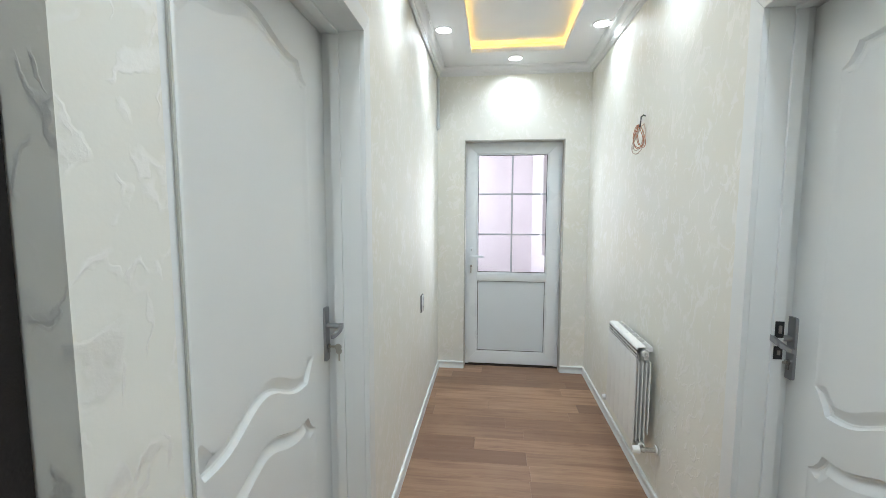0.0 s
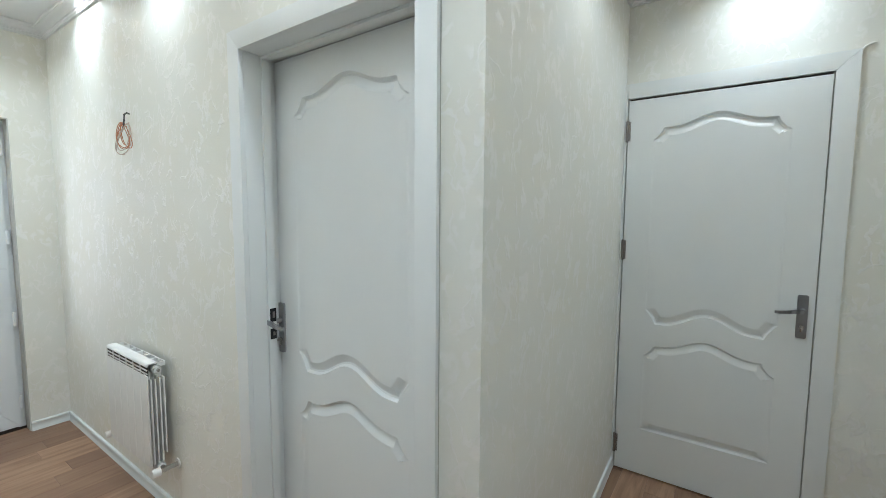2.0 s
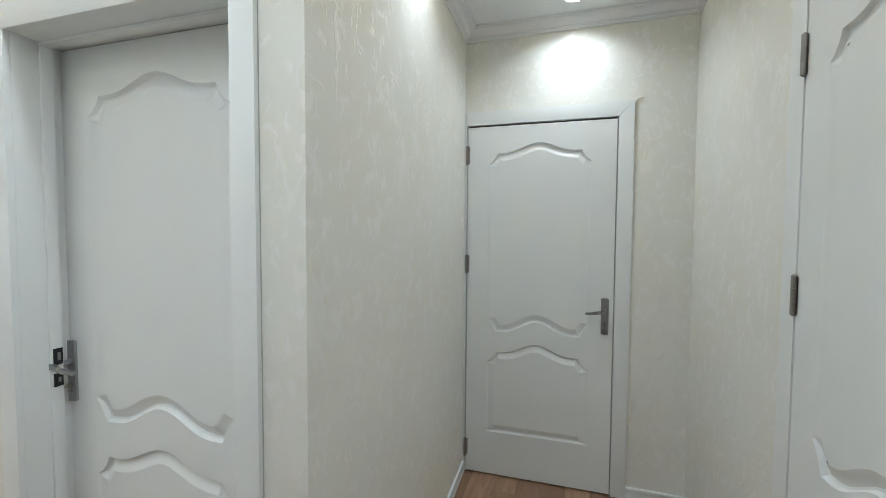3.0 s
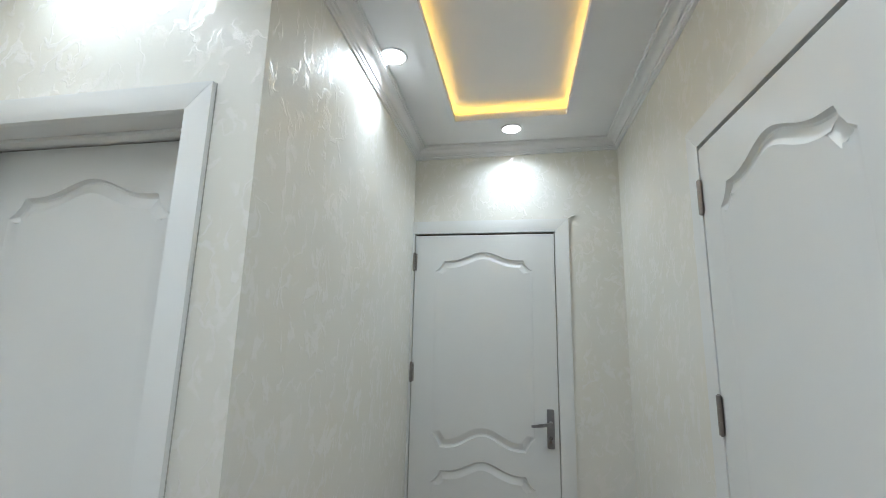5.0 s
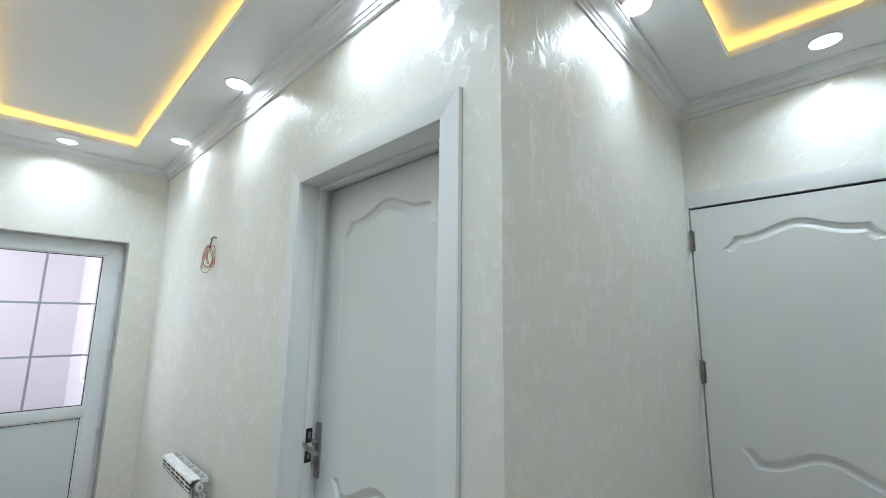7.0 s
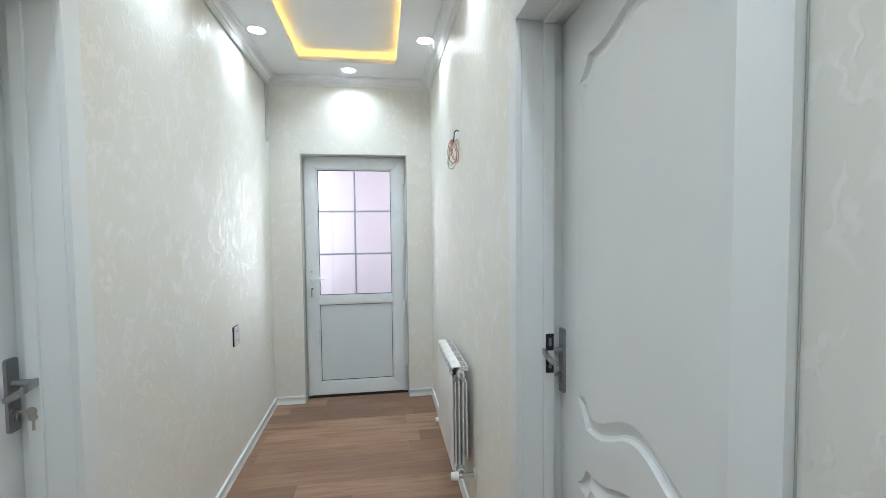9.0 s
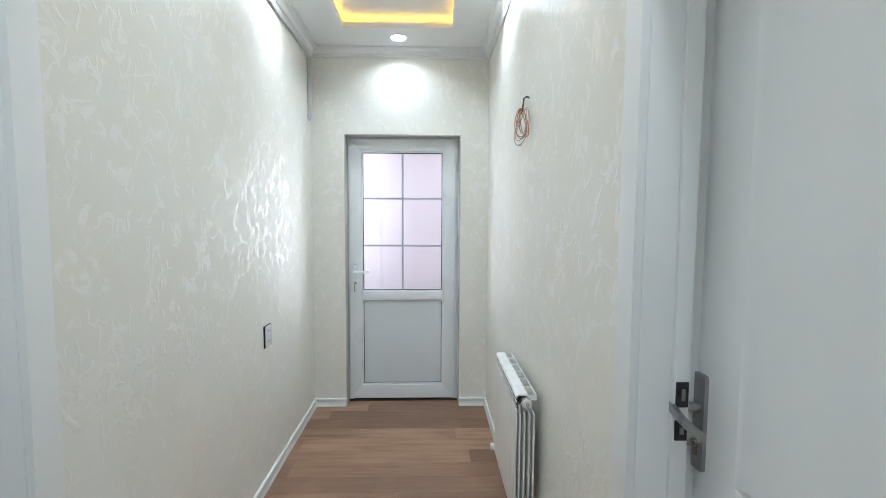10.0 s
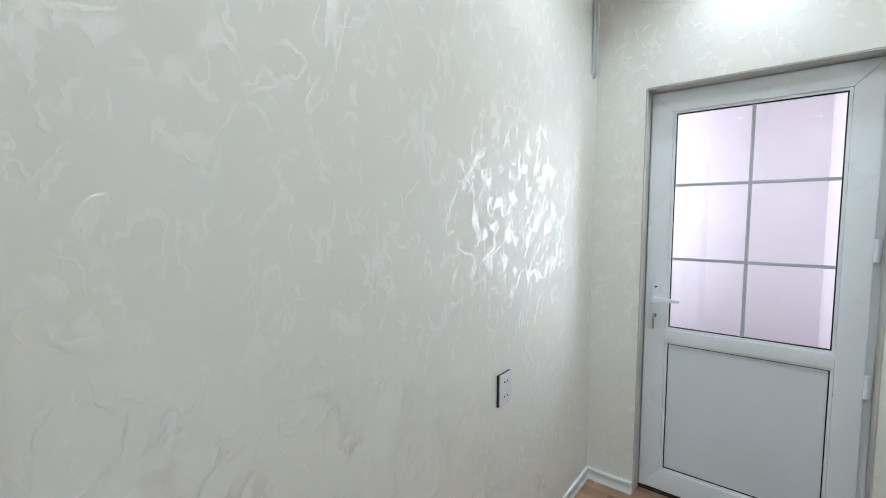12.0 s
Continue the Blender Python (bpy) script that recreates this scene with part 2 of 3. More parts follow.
def part(name, bm, mat, parent, label="", m=None):
    """A mesh under a thing or under a part of one."""
    ob = new(name, bm if isinstance(bm, bpy.types.Mesh) else smooth_mesh(name, bm, mat))
    ob.parent = parent
    if m is not None:
        ob.matrix_basis = m
    return tagged(ob, label)


def thing(name, m, label, category, group="", kind=""):
    ob = new(name)
    ob.matrix_world = m
    ob.empty_display_size = 0.1
    return tagged(ob, label, category, group, kind)


def setting(name, bm, mat, label, category, m=None):
    ob = new(name, smooth_mesh(name, bm, mat))
    if m is not None:
        ob.matrix_world = m
    return tagged(ob, label, category, kind="structure")


def along(p0, p1):
    """The frame of a wall: x along it to the right of one who faces it, y into it, z up."""
    d = Vector((p1[0] - p0[0], p1[1] - p0[1], 0))
    return Matrix.Translation((p0[0], p0[1], 0)) @ Matrix.Rotation(math.atan2(d.y, d.x), 4, "Z"), d.length


# ---------------------------------------------------------------- plan
X_RIGHT, Y_END, X_EAST, Y_SOUTH, X_WEST = 1.366, 4.355, 2.970, 0.012, 0.055
LEFT_NEAR, LEFT_FAR = (0.152, 1.12), (0.107, Y_END)
NORTH_A, NORTH_B = (X_RIGHT, 1.15), (X_EAST, 1.195)
CEIL, TOP = 2.565, 2.86
CROWN = 2.515
THICK = 0.20


def wall(name, p0, p1, openings, label, thick=THICK, mat=None):
    """Openings: from, to and top, in metres along the wall; they go right through it."""
    m, length = along(p0, p1)
    bm, at = bmesh.new(), 0.0
    for a, b, top in openings:
        box(bm, at, a, 0, thick, 0, TOP)
        box(bm, a, b, 0, thick, top, TOP)
        at = b
    box(bm, at, length, 0, thick, 0, TOP)
    bmesh.ops.remove_doubles(bm, verts=bm.verts, dist=0.0001)
    return setting(name, bm, mat or WALLPAPER, label, "wall", m), m


PAPER = "cream wallpaper wall embossed with pearly wandering strokes"
RIGHT_IN, RIGHT_OUT = Y_END - 2.108, Y_END - 1.337
wall_right, M_RIGHT = wall("wall_right", (X_RIGHT, Y_END), NORTH_A, [(RIGHT_IN - 0.03, RIGHT_OUT + 0.03, 2.005)], PAPER)
wall_left, M_LEFT = wall("wall_left", LEFT_NEAR, LEFT_FAR, [(0.144, 1.066, 2.02)], PAPER)
wall_end, M_END = wall("wall_end", LEFT_FAR, (X_RIGHT, Y_END), [(0.229, 1.061, 1.982)], PAPER, 0.22)
wall_north, M_NORTH = wall("wall_north", (X_RIGHT + THICK, 1.15), NORTH_B, [], PAPER)
wall_east, M_EAST = wall("wall_east", NORTH_B, (X_EAST, Y_SOUTH), [(0.004, 0.835, 2.035)], PAPER)
wall_south, M_SOUTH = wall("wall_south", (X_EAST, Y_SOUTH), (X_WEST, Y_SOUTH), [(1.04, 1.78, 2.06)], PAPER)
wall_west, M_WEST = wall("wall_west", (X_WEST, Y_SOUTH), (X_WEST, 1.118), [(0.12, 1.104, 2.08)], PAPER)


# ---------------------------------------------------------------- ceiling, coves, cornice
TRAYS = ((0.408, 1.084, 1.45, 4.012), (0.75, 2.628, 0.325, 0.900))


def ceiling():
    xs = sorted({-0.3, X_RIGHT + 0.1, 3.15} | {v for a in TRAYS for v in a[:2]})
    ys = sorted({-0.15, 1.3, 4.5} | {v for a in TRAYS for v in a[2:]})
    bm = bmesh.new()
    for x0, x1 in zip(xs, xs[1:]):
        for y0, y1 in zip(ys, ys[1:]):
            cx, cy = (x0 + x1) / 2, (y0 + y1) / 2
            if (cy > 1.3 and cx > X_RIGHT + 0.1) or any(a < cx < b and c < cy < d for a, b, c, d in TRAYS):
                continue
            bm.faces.new([bm.verts.new((x, y, CEIL)) for x, y in ((x0, y0), (x0, y1), (x1, y1), (x1, y0))])
    for a, b, c, d in TRAYS:
        lip, deep, top = 0.012, 0.062, CEIL + 0.075
        rings = []
        for off, z in ((0, CEIL), (0, CEIL + 0.032), (lip, CEIL + 0.032), (lip, CEIL + 0.012), (deep, CEIL + 0.012), (deep, top)):
            rings.append([bm.verts.new(p) for p in ((a - off, c - off, z), (b + off, c - off, z), (b + off, d + off, z), (a - off, d + off, z))])
        for r, s in zip(rings, rings[1:]):
            for k in range(4):
                bm.faces.new((r[k], r[(k + 1) % 4], s[(k + 1) % 4], s[k]))
        bm.faces.new(rings[-1])
    bmesh.ops.remove_doubles(bm, verts=bm.verts, dist=0.0001)
    return setting("ceiling", bm, CEILING, "white plasterboard ceiling with recessed lit trays", "ceiling")


ceiling()
# unseen slab added over all rooms to block the sky
setting("sky_cover", boxed(-1.5, 4.5, -1.5, 8.0, TOP, TOP + 0.2), CONCRETE, "unseen rough slab above the ceiling that keeps sky light out", "ceiling")


def led_strip(a, b, c, d):
    e, z0, z1 = 0.035, CEIL + 0.014, CEIL + 0.02
    t = thing("led_strip", pose((a + b) / 2, (c + d) / 2, z0), "warm yellow strip light hidden in the ceiling cove", "strip light", "cove lights")
    hx, hy, w = (b - a) / 2 + e, (d - c) / 2 + e, 0.006
    for x0, x1, y0, y1 in ((-hx, hx, -hy - w, -hy + w), (-hx, hx, hy - w, hy + w), (-hx - w, -hx + w, -hy + w, hy - w), (hx - w, hx + w, -hy + w, hy - w)):
        part("tape", boxed(x0, x1, y0, y1, 0, z1 - z0), LED_LIGHT, t)


for tray in TRAYS:
    led_strip(*tray)


def cornice():
    foot = (2.505, 2.503, 2.450, 2.496, 2.505, 2.50, 2.50, 2.495)
    left = [Vector(LEFT_FAR), Vector((X_RIGHT, Y_END)), Vector(NORTH_A), Vector(NORTH_B), Vector((X_EAST, Y_SOUTH)), Vector((X_WEST, Y_SOUTH)), Vector((X_WEST, 1.12)), Vector(LEFT_NEAR)]
    profile = [(0.0005, 0), (0.012, 0), (0.0125, 0.006), (0.017, 0.008), (0.018, 0.014), (0.024, 0.016)]
    profile += [(0.024 + 0.034 * (1 - math.cos(k * math.pi / 12)), 0.016 + 0.022 * math.sin(k * math.pi / 12)) for k in range(1, 7)]
    profile += [(0.060, 0.041), (0.066, 0.042), (0.068, 0.0495)]
    bm, n, rings = bmesh.new(), len(left), []
    for off, dz in profile:
        ring = []
        for k in range(n):
            d0, d1 = (left[k] - left[k - 1]).normalized(), (left[(k + 1) % n] - left[k]).normalized()
            n0, n1 = Vector((d0.y, -d0.x)), Vector((d1.y, -d1.x))
            mid = (n0 + n1).normalized()
            p = left[k] + mid * off / max(0.3, mid.dot(n0))
            ring.append(bm.verts.new((p.x, p.y, foot[k] + dz * (CEIL - foot[k]) / 0.05)))
        rings.append(ring)
    for r, s in zip(rings, rings[1:]):
        for k in range(n):
            bm.faces.new((r[k], r[(k + 1) % n], s[(k + 1) % n], s[k]))
    setting("cornice", bm, PLASTER, "white moulded plaster cornice under the ceiling", "cornice")


cornice()


def spot_light(x, y):
    t = thing("ceiling_spotlight", pose(x, y, CEIL), "round white recessed spotlight in the ceiling, switched on", "spotlight", "ceiling spotlights")
    ring, disc = bmesh.new(), bmesh.new()
    n = 40
    loops = [[ring.verts.new((r * math.cos(k * math.tau / n), r * math.sin(k * math.tau / n), z)) for k in range(n)]
             for r, z in ((0.058, 0.0), (0.057, -0.004), (0.052, -0.006), (0.049, -0.004), (0.0485, 0.002))]
    for a, b in zip(loops, loops[1:]):
        for k in range(n):
            ring.faces.new((a[k], a[(k + 1) % n], b[(k + 1) % n], b[k]))
    part("trim_ring", ring, PLASTER, t)
    bmesh.ops.create_circle(disc, cap_ends=True, segments=n, radius=0.0487, matrix=pose(0, 0, -0.0035))
    spot_lamp(x, y, CEIL - 0.006)
    part("diffuser", disc, SPOT_LIGHT, t, "glowing white diffuser")


# (0.25, 1.64), (0.25, 2.63), (0.74, 1.29), (0.42, 0.605), (1.15, 0.14): unseen, added for fill
for sx, sy in ((1.255, 1.64), (1.255, 2.63), (1.25, 3.60), (0.25, 1.64), (0.25, 2.63), (0.25, 3.58), (0.74, 4.15), (0.74, 1.29), (2.045, 1.065), (2.75, 0.605), (0.42, 0.605), (1.15, 0.14)):
    spot_light(sx, sy)


# ---------------------------------------------------------------- panelled doors
def curve(u0, low, rise, steps=20):
    """A round crest that runs out into nearly level shoulders."""
    return [(u0 * (1 - 2 * k / steps), low + rise * (0.5 + 0.5 * math.cos(math.pi * (1 - 2 * k / steps))) ** 1.45) for k in range(steps + 1)]


def panel_outlines():
    upper = [(0.278, 0.907), (0.278, 0.922), (0.278, 1.776), (0.278, 1.791), (0.258, 1.803), (0.240, 1.824), (0.228, 1.849)] + curve(0.215, 1.850, 0.051) + [(-0.228, 1.849), (-0.240, 1.824), (-0.258, 1.803), (-0.278, 1.791), (-0.278, 1.776), (-0.278, 0.922), (-0.278, 0.907)]
    upper += [(-0.262, 0.890), (-0.246, 0.866), (-0.230, 0.836)] + [(-u, v) for u, v in curve(0.215, 0.836, 0.068)] + [(0.230, 0.836), (0.246, 0.866), (0.262, 0.890)]
    lower = [(0.278, 0.250), (0.278, 0.265), (0.278, 0.647), (0.278, 0.662), (0.258, 0.674), (0.240, 0.696), (0.228, 0.721)] + curve(0.215, 0.722, 0.057) + [(-0.228, 0.721), (-0.240, 0.696), (-0.258, 0.674), (-0.278, 0.662), (-0.278, 0.647), (-0.278, 0.265), (-0.278, 0.250), (-0.245, 0.250), (0.0, 0.250), (0.245, 0.250)]
    return upper, lower


def inset(points, d):
    n, out = len(points), []
    area = sum(points[k][0] * points[(k + 1) % n][1] - points[(k + 1) % n][0] * points[k][1] for k in range(n))
    s = 1 if area > 0 else -1
    for k in range(n):
        a, p, b = Vector(points[k - 1]), Vector(points[k]), Vector(points[(k + 1) % n])
        d0, d1 = (p - a).normalized(), (b - p).normalized()
        n0, n1 = s * Vector((-d0.y, d0.x)), s * Vector((-d1.y, d1.x))
        mid = (n0 + n1).normalized()
        q = p + mid * d / max(0.55, mid.dot(n0))
        out.append((q.x, q.y))
    return out


def inside(p, outline):
    n, odd = len(outline), False
    for k in range(n):
        (xa, za), (xb, zb) = outline[k], outline[(k + 1) % n]
        if (za > p[1]) != (zb > p[1]) and p[0] < xa + (p[1] - za) * (xb - xa) / (zb - za):
            odd = not odd
    return odd


def fill_flat(bm, loops, keep):
    """Triangles between loops of vertices that lie in one upright plane."""
    verts = [v for loop in loops for v in loop]
    edges, at = [], 0
    for loop in loops:
        edges += [(at + k, at + (k + 1) % len(loop)) for k in range(len(loop))]
        at += len(loop)
    out = delaunay_2d_cdt([Vector((v.co.x, v.co.z)) for v in verts], edges, [], 0, 1e-7)
    for tri in out[2]:
        ids = [out[3][i][0] for i in tri if out[3][i]]
        c = sum((Vector((verts[i].co.x, verts[i].co.z)) for i in ids), Vector((0, 0))) / max(1, len(ids))
        if len(set(ids)) == 3 and keep(c):
            bm.faces.new([verts[i] for i in ids])


def slab_mesh(w=0.80, h=2.0, thick=0.04):
    """A moulded leaf, face at y = 0, hinge edges at x = +-w/2, foot at z = 0; pressed panels with a grooved rim."""
    bm = bmesh.new()
    outer = [(-w / 2, 0.0), (w / 2, 0.0), (w / 2, h), (-w / 2, h)]
    corner = [bm.verts.new((x, 0, z)) for x, z in outer]
    loops, holes = [corner], []
    for pts in panel_outlines():
        rings = []
        flat = [0.11 if abs(u) > 0.27 else 0.85 if abs(u) > 0.25 else 1.0 for u, v in pts]
        for off, dep in ((0, 0), (0.0025, 0.006), (0.006, 0.0122), (0.012, 0.014), (0.021, 0.011), (0.031, 0.005), (0.039, 0.0013), (0.043, 0.0)):
            rings.append([bm.verts.new((x, dep * f, z)) for (x, z), f in zip(inset(pts, off), flat)])
        for r, s in zip(rings, rings[1:]):
            for k in range(len(pts)):
                bm.faces.new((r[k], r[(k + 1) % len(pts)], s[(k + 1) % len(pts)], s[k]))
        core = [(v.co.x, v.co.z) for v in rings[-1]]
        fill_flat(bm, [rings[-1]], lambda c, core=core: inside(c, core))
        loops.append(rings[0])
        holes.append(pts)
    fill_flat(bm, loops, lambda c: not any(inside(c, o) for o in holes))
    back = [bm.verts.new((x, thick, z)) for x, z in outer]
    bm.faces.new(back)
    for k in range(4):
        bm.faces.new((corner[k], corner[(k + 1) % 4], back[(k + 1) % 4], back[k]))
    me = smooth_mesh("leaf", bm, DOOR_PAINT, 28)
    for p in me.polygons:
        p.use_smooth = any(me.vertices[i].co.y > 0.00015 for i in p.vertices) and p.center.y < 0.015
    return me


SLAB = slab_mesh()


def lever_set(door, x, y, z, way, key=False):
    """A long plate with a lever that points along way (+1 or -1) in x; the lock cylinder below it."""
    plate = bmesh.new()
    n, w, h = 8, 0.019, 0.097
    outline = [(sx * w + sx * -0.008 + 0.008 * math.cos(a), sz * h + sz * -0.008 + 0.008 * math.sin(a))
               for sx, sz, a0 in ((1, 1, 0), (-1, 1, 90), (-1, -1, 180), (1, -1, 270)) for a in [radians(a0 + 90 * k / n) for k in range(n + 1)]]
    prism(plate, outline, -0.008, 0.0)
    p = part("handle_plate", plate, STEEL, door, "satin grey metal handle plate", pose(x, y, z))
    neck = rod(bmesh.new(), (0, -0.007, 0.03), (0, -0.062, 0.03), 0.0095)
    part("lever_neck", neck, STEEL, p)
    lev = bmesh.new()
    pts = [(way * s, -0.062 - 0.006 * math.sin(math.pi * s / 0.1), 0.03 + 0.006 * math.cos(s * 30) - 0.004) for s in [0.1 * k / 10 for k in range(11)]]
    for (ax, ay, az), (bx, by, bz), wd in zip(pts, pts[1:], [0.0095 - 0.0004 * k for k in range(10)]):
        a = [lev.verts.new(v) for v in ((ax, ay - 0.005, az - wd), (ax, ay + 0.004, az - wd), (ax, ay + 0.004, az + wd), (ax, ay - 0.005, az + wd))]
        b = [lev.verts.new(v) for v in ((bx, by - 0.005, bz - wd), (bx, by + 0.004, bz - wd), (bx, by + 0.004, bz + wd), (bx, by - 0.005, bz + wd))]
        for k in range(4):
            lev.faces.new((a[k], a[(k + 1) % 4], b[(k + 1) % 4], b[k]))
        lev.faces.new(a), lev.faces.new(b)
    bmesh.ops.remove_doubles(lev, verts=lev.verts, dist=0.0006)
    part("lever", lev, STEEL, p, "curved satin grey lever")
    cyl = rod(bmesh.new(), (0, -0.007, -0.045), (0, -0.016, -0.045), 0.009)
    box(cyl, -0.005, 0.005, -0.015, -0.007, -0.068, -0.045, 0.002)
    part("lock_cylinder", cyl, CHROME, p)
    if key:
        k = boxed(-0.0012, 0.0012, -0.040, -0.014, -0.049, -0.042)
        rod(k, (-0.0015, -0.046, -0.047), (0.0015, -0.046, -0.047), 0.012)
        part("key", k, BRASS, p, "worn metal key in the lock")
        k2 = boxed(-0.001, 0.001, -0.052, -0.046, -0.098, -0.066)
        rod(k2, (-0.0015, -0.048, -0.062), (0.0015, -0.048, -0.062), 0.011)
        part("spare_key", k2, BRASS, p, "worn metal key hanging on a ring")


def hinge(door, x, y, z):
    h = bmesh.new()
    for a, b in ((-0.052, -0.019), (-0.018, 0.018), (0.019, 0.052)):
        rod(h, (0, -0.007, a), (0, -0.007, b), 0.0075, sides=14)
    rod(h, (0, -0.007, 0.052), (0, -0.007, 0.056), 0.006, 0.003)
    rod(h, (0, -0.007, -0.056), (0, -0.007, -0.052), 0.003, 0.006)
    box(h, -0.016, 0.016, -0.002, -0.0005, -0.05, 0.05)
    part("hinge", h, HINGE, door, "grey steel barrel hinge", pose(x, y, z))


def casing(door, a, b, top, width, proud=0.014, left=True, right=True, right_width=None, head=None):
    """Flat architrave boards round an opening from a to b; the face stands proud of the wall at y = 0."""
    rw, hh, e = right_width or width, head or width, 0.0004

    def board(name, outline):
        bm = prism(bmesh.new(), outline, -proud, 0.004)
        bmesh.ops.bevel(bm, geom=list(bm.edges), offset=0.0018, segments=2, profile=0.7, affect="EDGES")
        part(name, bm, TRIM_PAINT, door)

    if left:
        board("casing_board", [(a - width, 0), (a, 0), (a, top - e), (a - width, top + hh - e)])
    if right:
        board("casing_board", [(b, 0), (b + rw, 0), (b + rw, top + hh - e), (b, top - e)])
    board("casing_head", [(a, top), (b, top), (b + rw if right else b, top + hh), (a - width if left else a, top + hh)])


def recessed_door(name, m, a, b, top, depth, leaf, lever_side, lever_way, lever_z, near, label, slim=False):
    """A leaf set at the back of a deep lined opening; it opens away from the hall. leaf: its two edges along the wall."""
    d = thing(name, m, label, "door", "white panelled doors", "structure")
    casing(d, a, b, top, near[0], left=not slim, right_width=near[1], head=0.067)
    if slim:
        part("casing_edge", boxed(a - near[0], a, -0.002, 0.004, 0, top + 0.0005, bevel=0.0008), TRIM_PAINT, d)
        # thin grey strip drawn as the shadow line along the casing
        part("casing_gap", boxed(a - near[0] - 0.004, a - near[0] - 0.0002, -0.0012, 0.003, 0.06, top), REVEAL, d, "grey strip for the shadow gap between casing and wallpaper")
    t = 0.026
    for x0, x1 in ((a - t, a), (b, b + t)):
        part("jamb_board", boxed(x0, x1, 0.0042, depth - 0.03, 0, top + t, bevel=0.0015), TRIM_PAINT, d)
    part("jamb_head", boxed(a, b, 0.0042, depth - 0.03, top + 0.0005, top + t, bevel=0.0015), TRIM_PAINT, d)
    for x0, x1 in ((a, a + 0.010), (b - 0.010, b)):
        part("door_stop", boxed(x0, x1, depth - 0.066, depth - 0.034, 0, top - 0.0105, bevel=0.0025), TRIM_PAINT, d)
    part("door_stop", boxed(a, b, depth - 0.066, depth - 0.034, top - 0.010, top, bevel=0.0025), TRIM_PAINT, d)
    l0, l1 = leaf
    part("rebate_strip", boxed(a - t, max(a - 0.016, l0 - 0.003), depth - 0.0295, depth + 0.045, 0, top + t), TRIM_PAINT, d)
    part("rebate_strip", boxed(min(b + 0.016, l1 + 0.003), b + t, depth - 0.0295, depth + 0.045, 0, top + t), TRIM_PAINT, d)
    part("rebate_head", boxed(max(a - 0.0155, l0), min(b + 0.0155, l1), depth - 0.0295, depth + 0.045, top + 0.002, top + t, bevel=0.0015), TRIM_PAINT, d)
    # dark strip drawn in as the shade above the leaf
    part("gap_shade_strip", boxed(l0, l1, depth + 0.004, depth + 0.012, top - 0.003, top + 0.0015), GAP, d, "dark strip standing in for shade in the gap above the leaf")
    part("leaf", SLAB, None, d, "white moulded leaf with arched panels", Matrix.Translation(((l0 + l1) / 2, depth, 0.008)) @ Matrix.Diagonal(((l1 - l0) / 0.80, 1, (top - 0.0095) / 2.0, 1)))
    lever_set(d, lever_side, depth, lever_z, lever_way, key=True)
    return d


right_door = recessed_door("door_right", M_RIGHT, RIGHT_IN, RIGHT_OUT, 1.976, 0.135, (RIGHT_IN - 0.022, RIGHT_OUT - 0.022), RIGHT_IN - 0.002, 1, 0.977, (0.067, 0.067), "closed white panelled door set deep in its frame, keys in the lock")
for z0, z1 in ((0.945, 0.985), (1.012, 1.062)):
    part("strike_plate", boxed(RIGHT_IN + 0.0102, RIGHT_IN + 0.013, 0.074, 0.098, z0, z1), BLACK, right_door, "black strike plate on the frame")
    part("latch", boxed(RIGHT_IN + 0.0132, RIGHT_IN + 0.017, 0.082, 0.090, z0 + 0.014, z1 - 0.012, bevel=0.001), HINGE, right_door, "grey latch in the strike plate")
left_door = recessed_door("door_left", M_LEFT, 0.172, 1.040, 1.992, 0.140, (0.187, 1.055), 1.027, -1, 0.955, (0.006, 0.067), "closed white panelled door set deep in its frame, keys in the lock", slim=True)


part("casing_gap", boxed(RIGHT_OUT + 0.0675, RIGHT_OUT + 0.0689, -0.002, 0.001, 0.06, 2.043), REVEAL, right_door, "dark gap beside the casing")


def flush_door(name, m, a, b, top, hinge_x, lever_x, lever_way, casings, label, rise=0.0):
    """A leaf flush with its architrave, hung on visible hinges; it opens into the hall."""
    d = thing(name, m, label, "door", "white panelled doors", "structure")
    left, right, wl = casings
    casing(d, a - 0.004, b + 0.004, top + 0.008, wl[0], proud=0.016, left=left, right=right, right_width=wl[1])
    # fill strips in grey: the white frame's shade in the gap, put into colour
    for x0, x1 in ((a - 0.0038, a + 0.0014), (b - 0.0014, b + 0.0038)):
        part("gap_fill", boxed(x0, x1, -0.002, 0.08, 0, top + 0.006), REVEAL, d, "grey fill strip standing in for the shaded frame beside the leaf")
    # dark strip drawn in as the shade above the leaf
    part("gap_shade_strip", boxed(a - 0.003, b + 0.003, 0.012, 0.016, top - 0.02, top + 0.008), GAP, d, "dark strip standing in for shade in the gap above the leaf")
    part("leaf", SLAB, None, d, "white moulded leaf with arched panels", Matrix.Translation(((a + b) / 2, -0.014, 0.010)) @ Matrix.Diagonal(((b - a - 0.004) / 0.80, 1, (top - 0.014) / 2.0, 1)))
    lever_set(d, lever_x, -0.014, 0.977, lever_way)
    for z in (1.86, 1.235, 0.15):
        hinge(d, hinge_x, -0.012, z + rise)
    return d


flush_door("door_east", M_EAST, 0.018, 0.818, 2.02, 0.016, 0.775, -1, (False, True, (0.075, 0.075)), "closed white panelled door with grey lever at the hall's end")
part("casing_board", boxed(0.001, 0.013, -0.016, 0.004, 0, 2.103), TRIM_PAINT, bpy.data.objects["door_east"])
flush_door("door_south", M_SOUTH, 1.06, 1.76, 2.045, 1.060, 1.715, -1, (True, True, (0.075, 0.075)), "closed narrow white panelled door on grey steel hinges", 0.03)


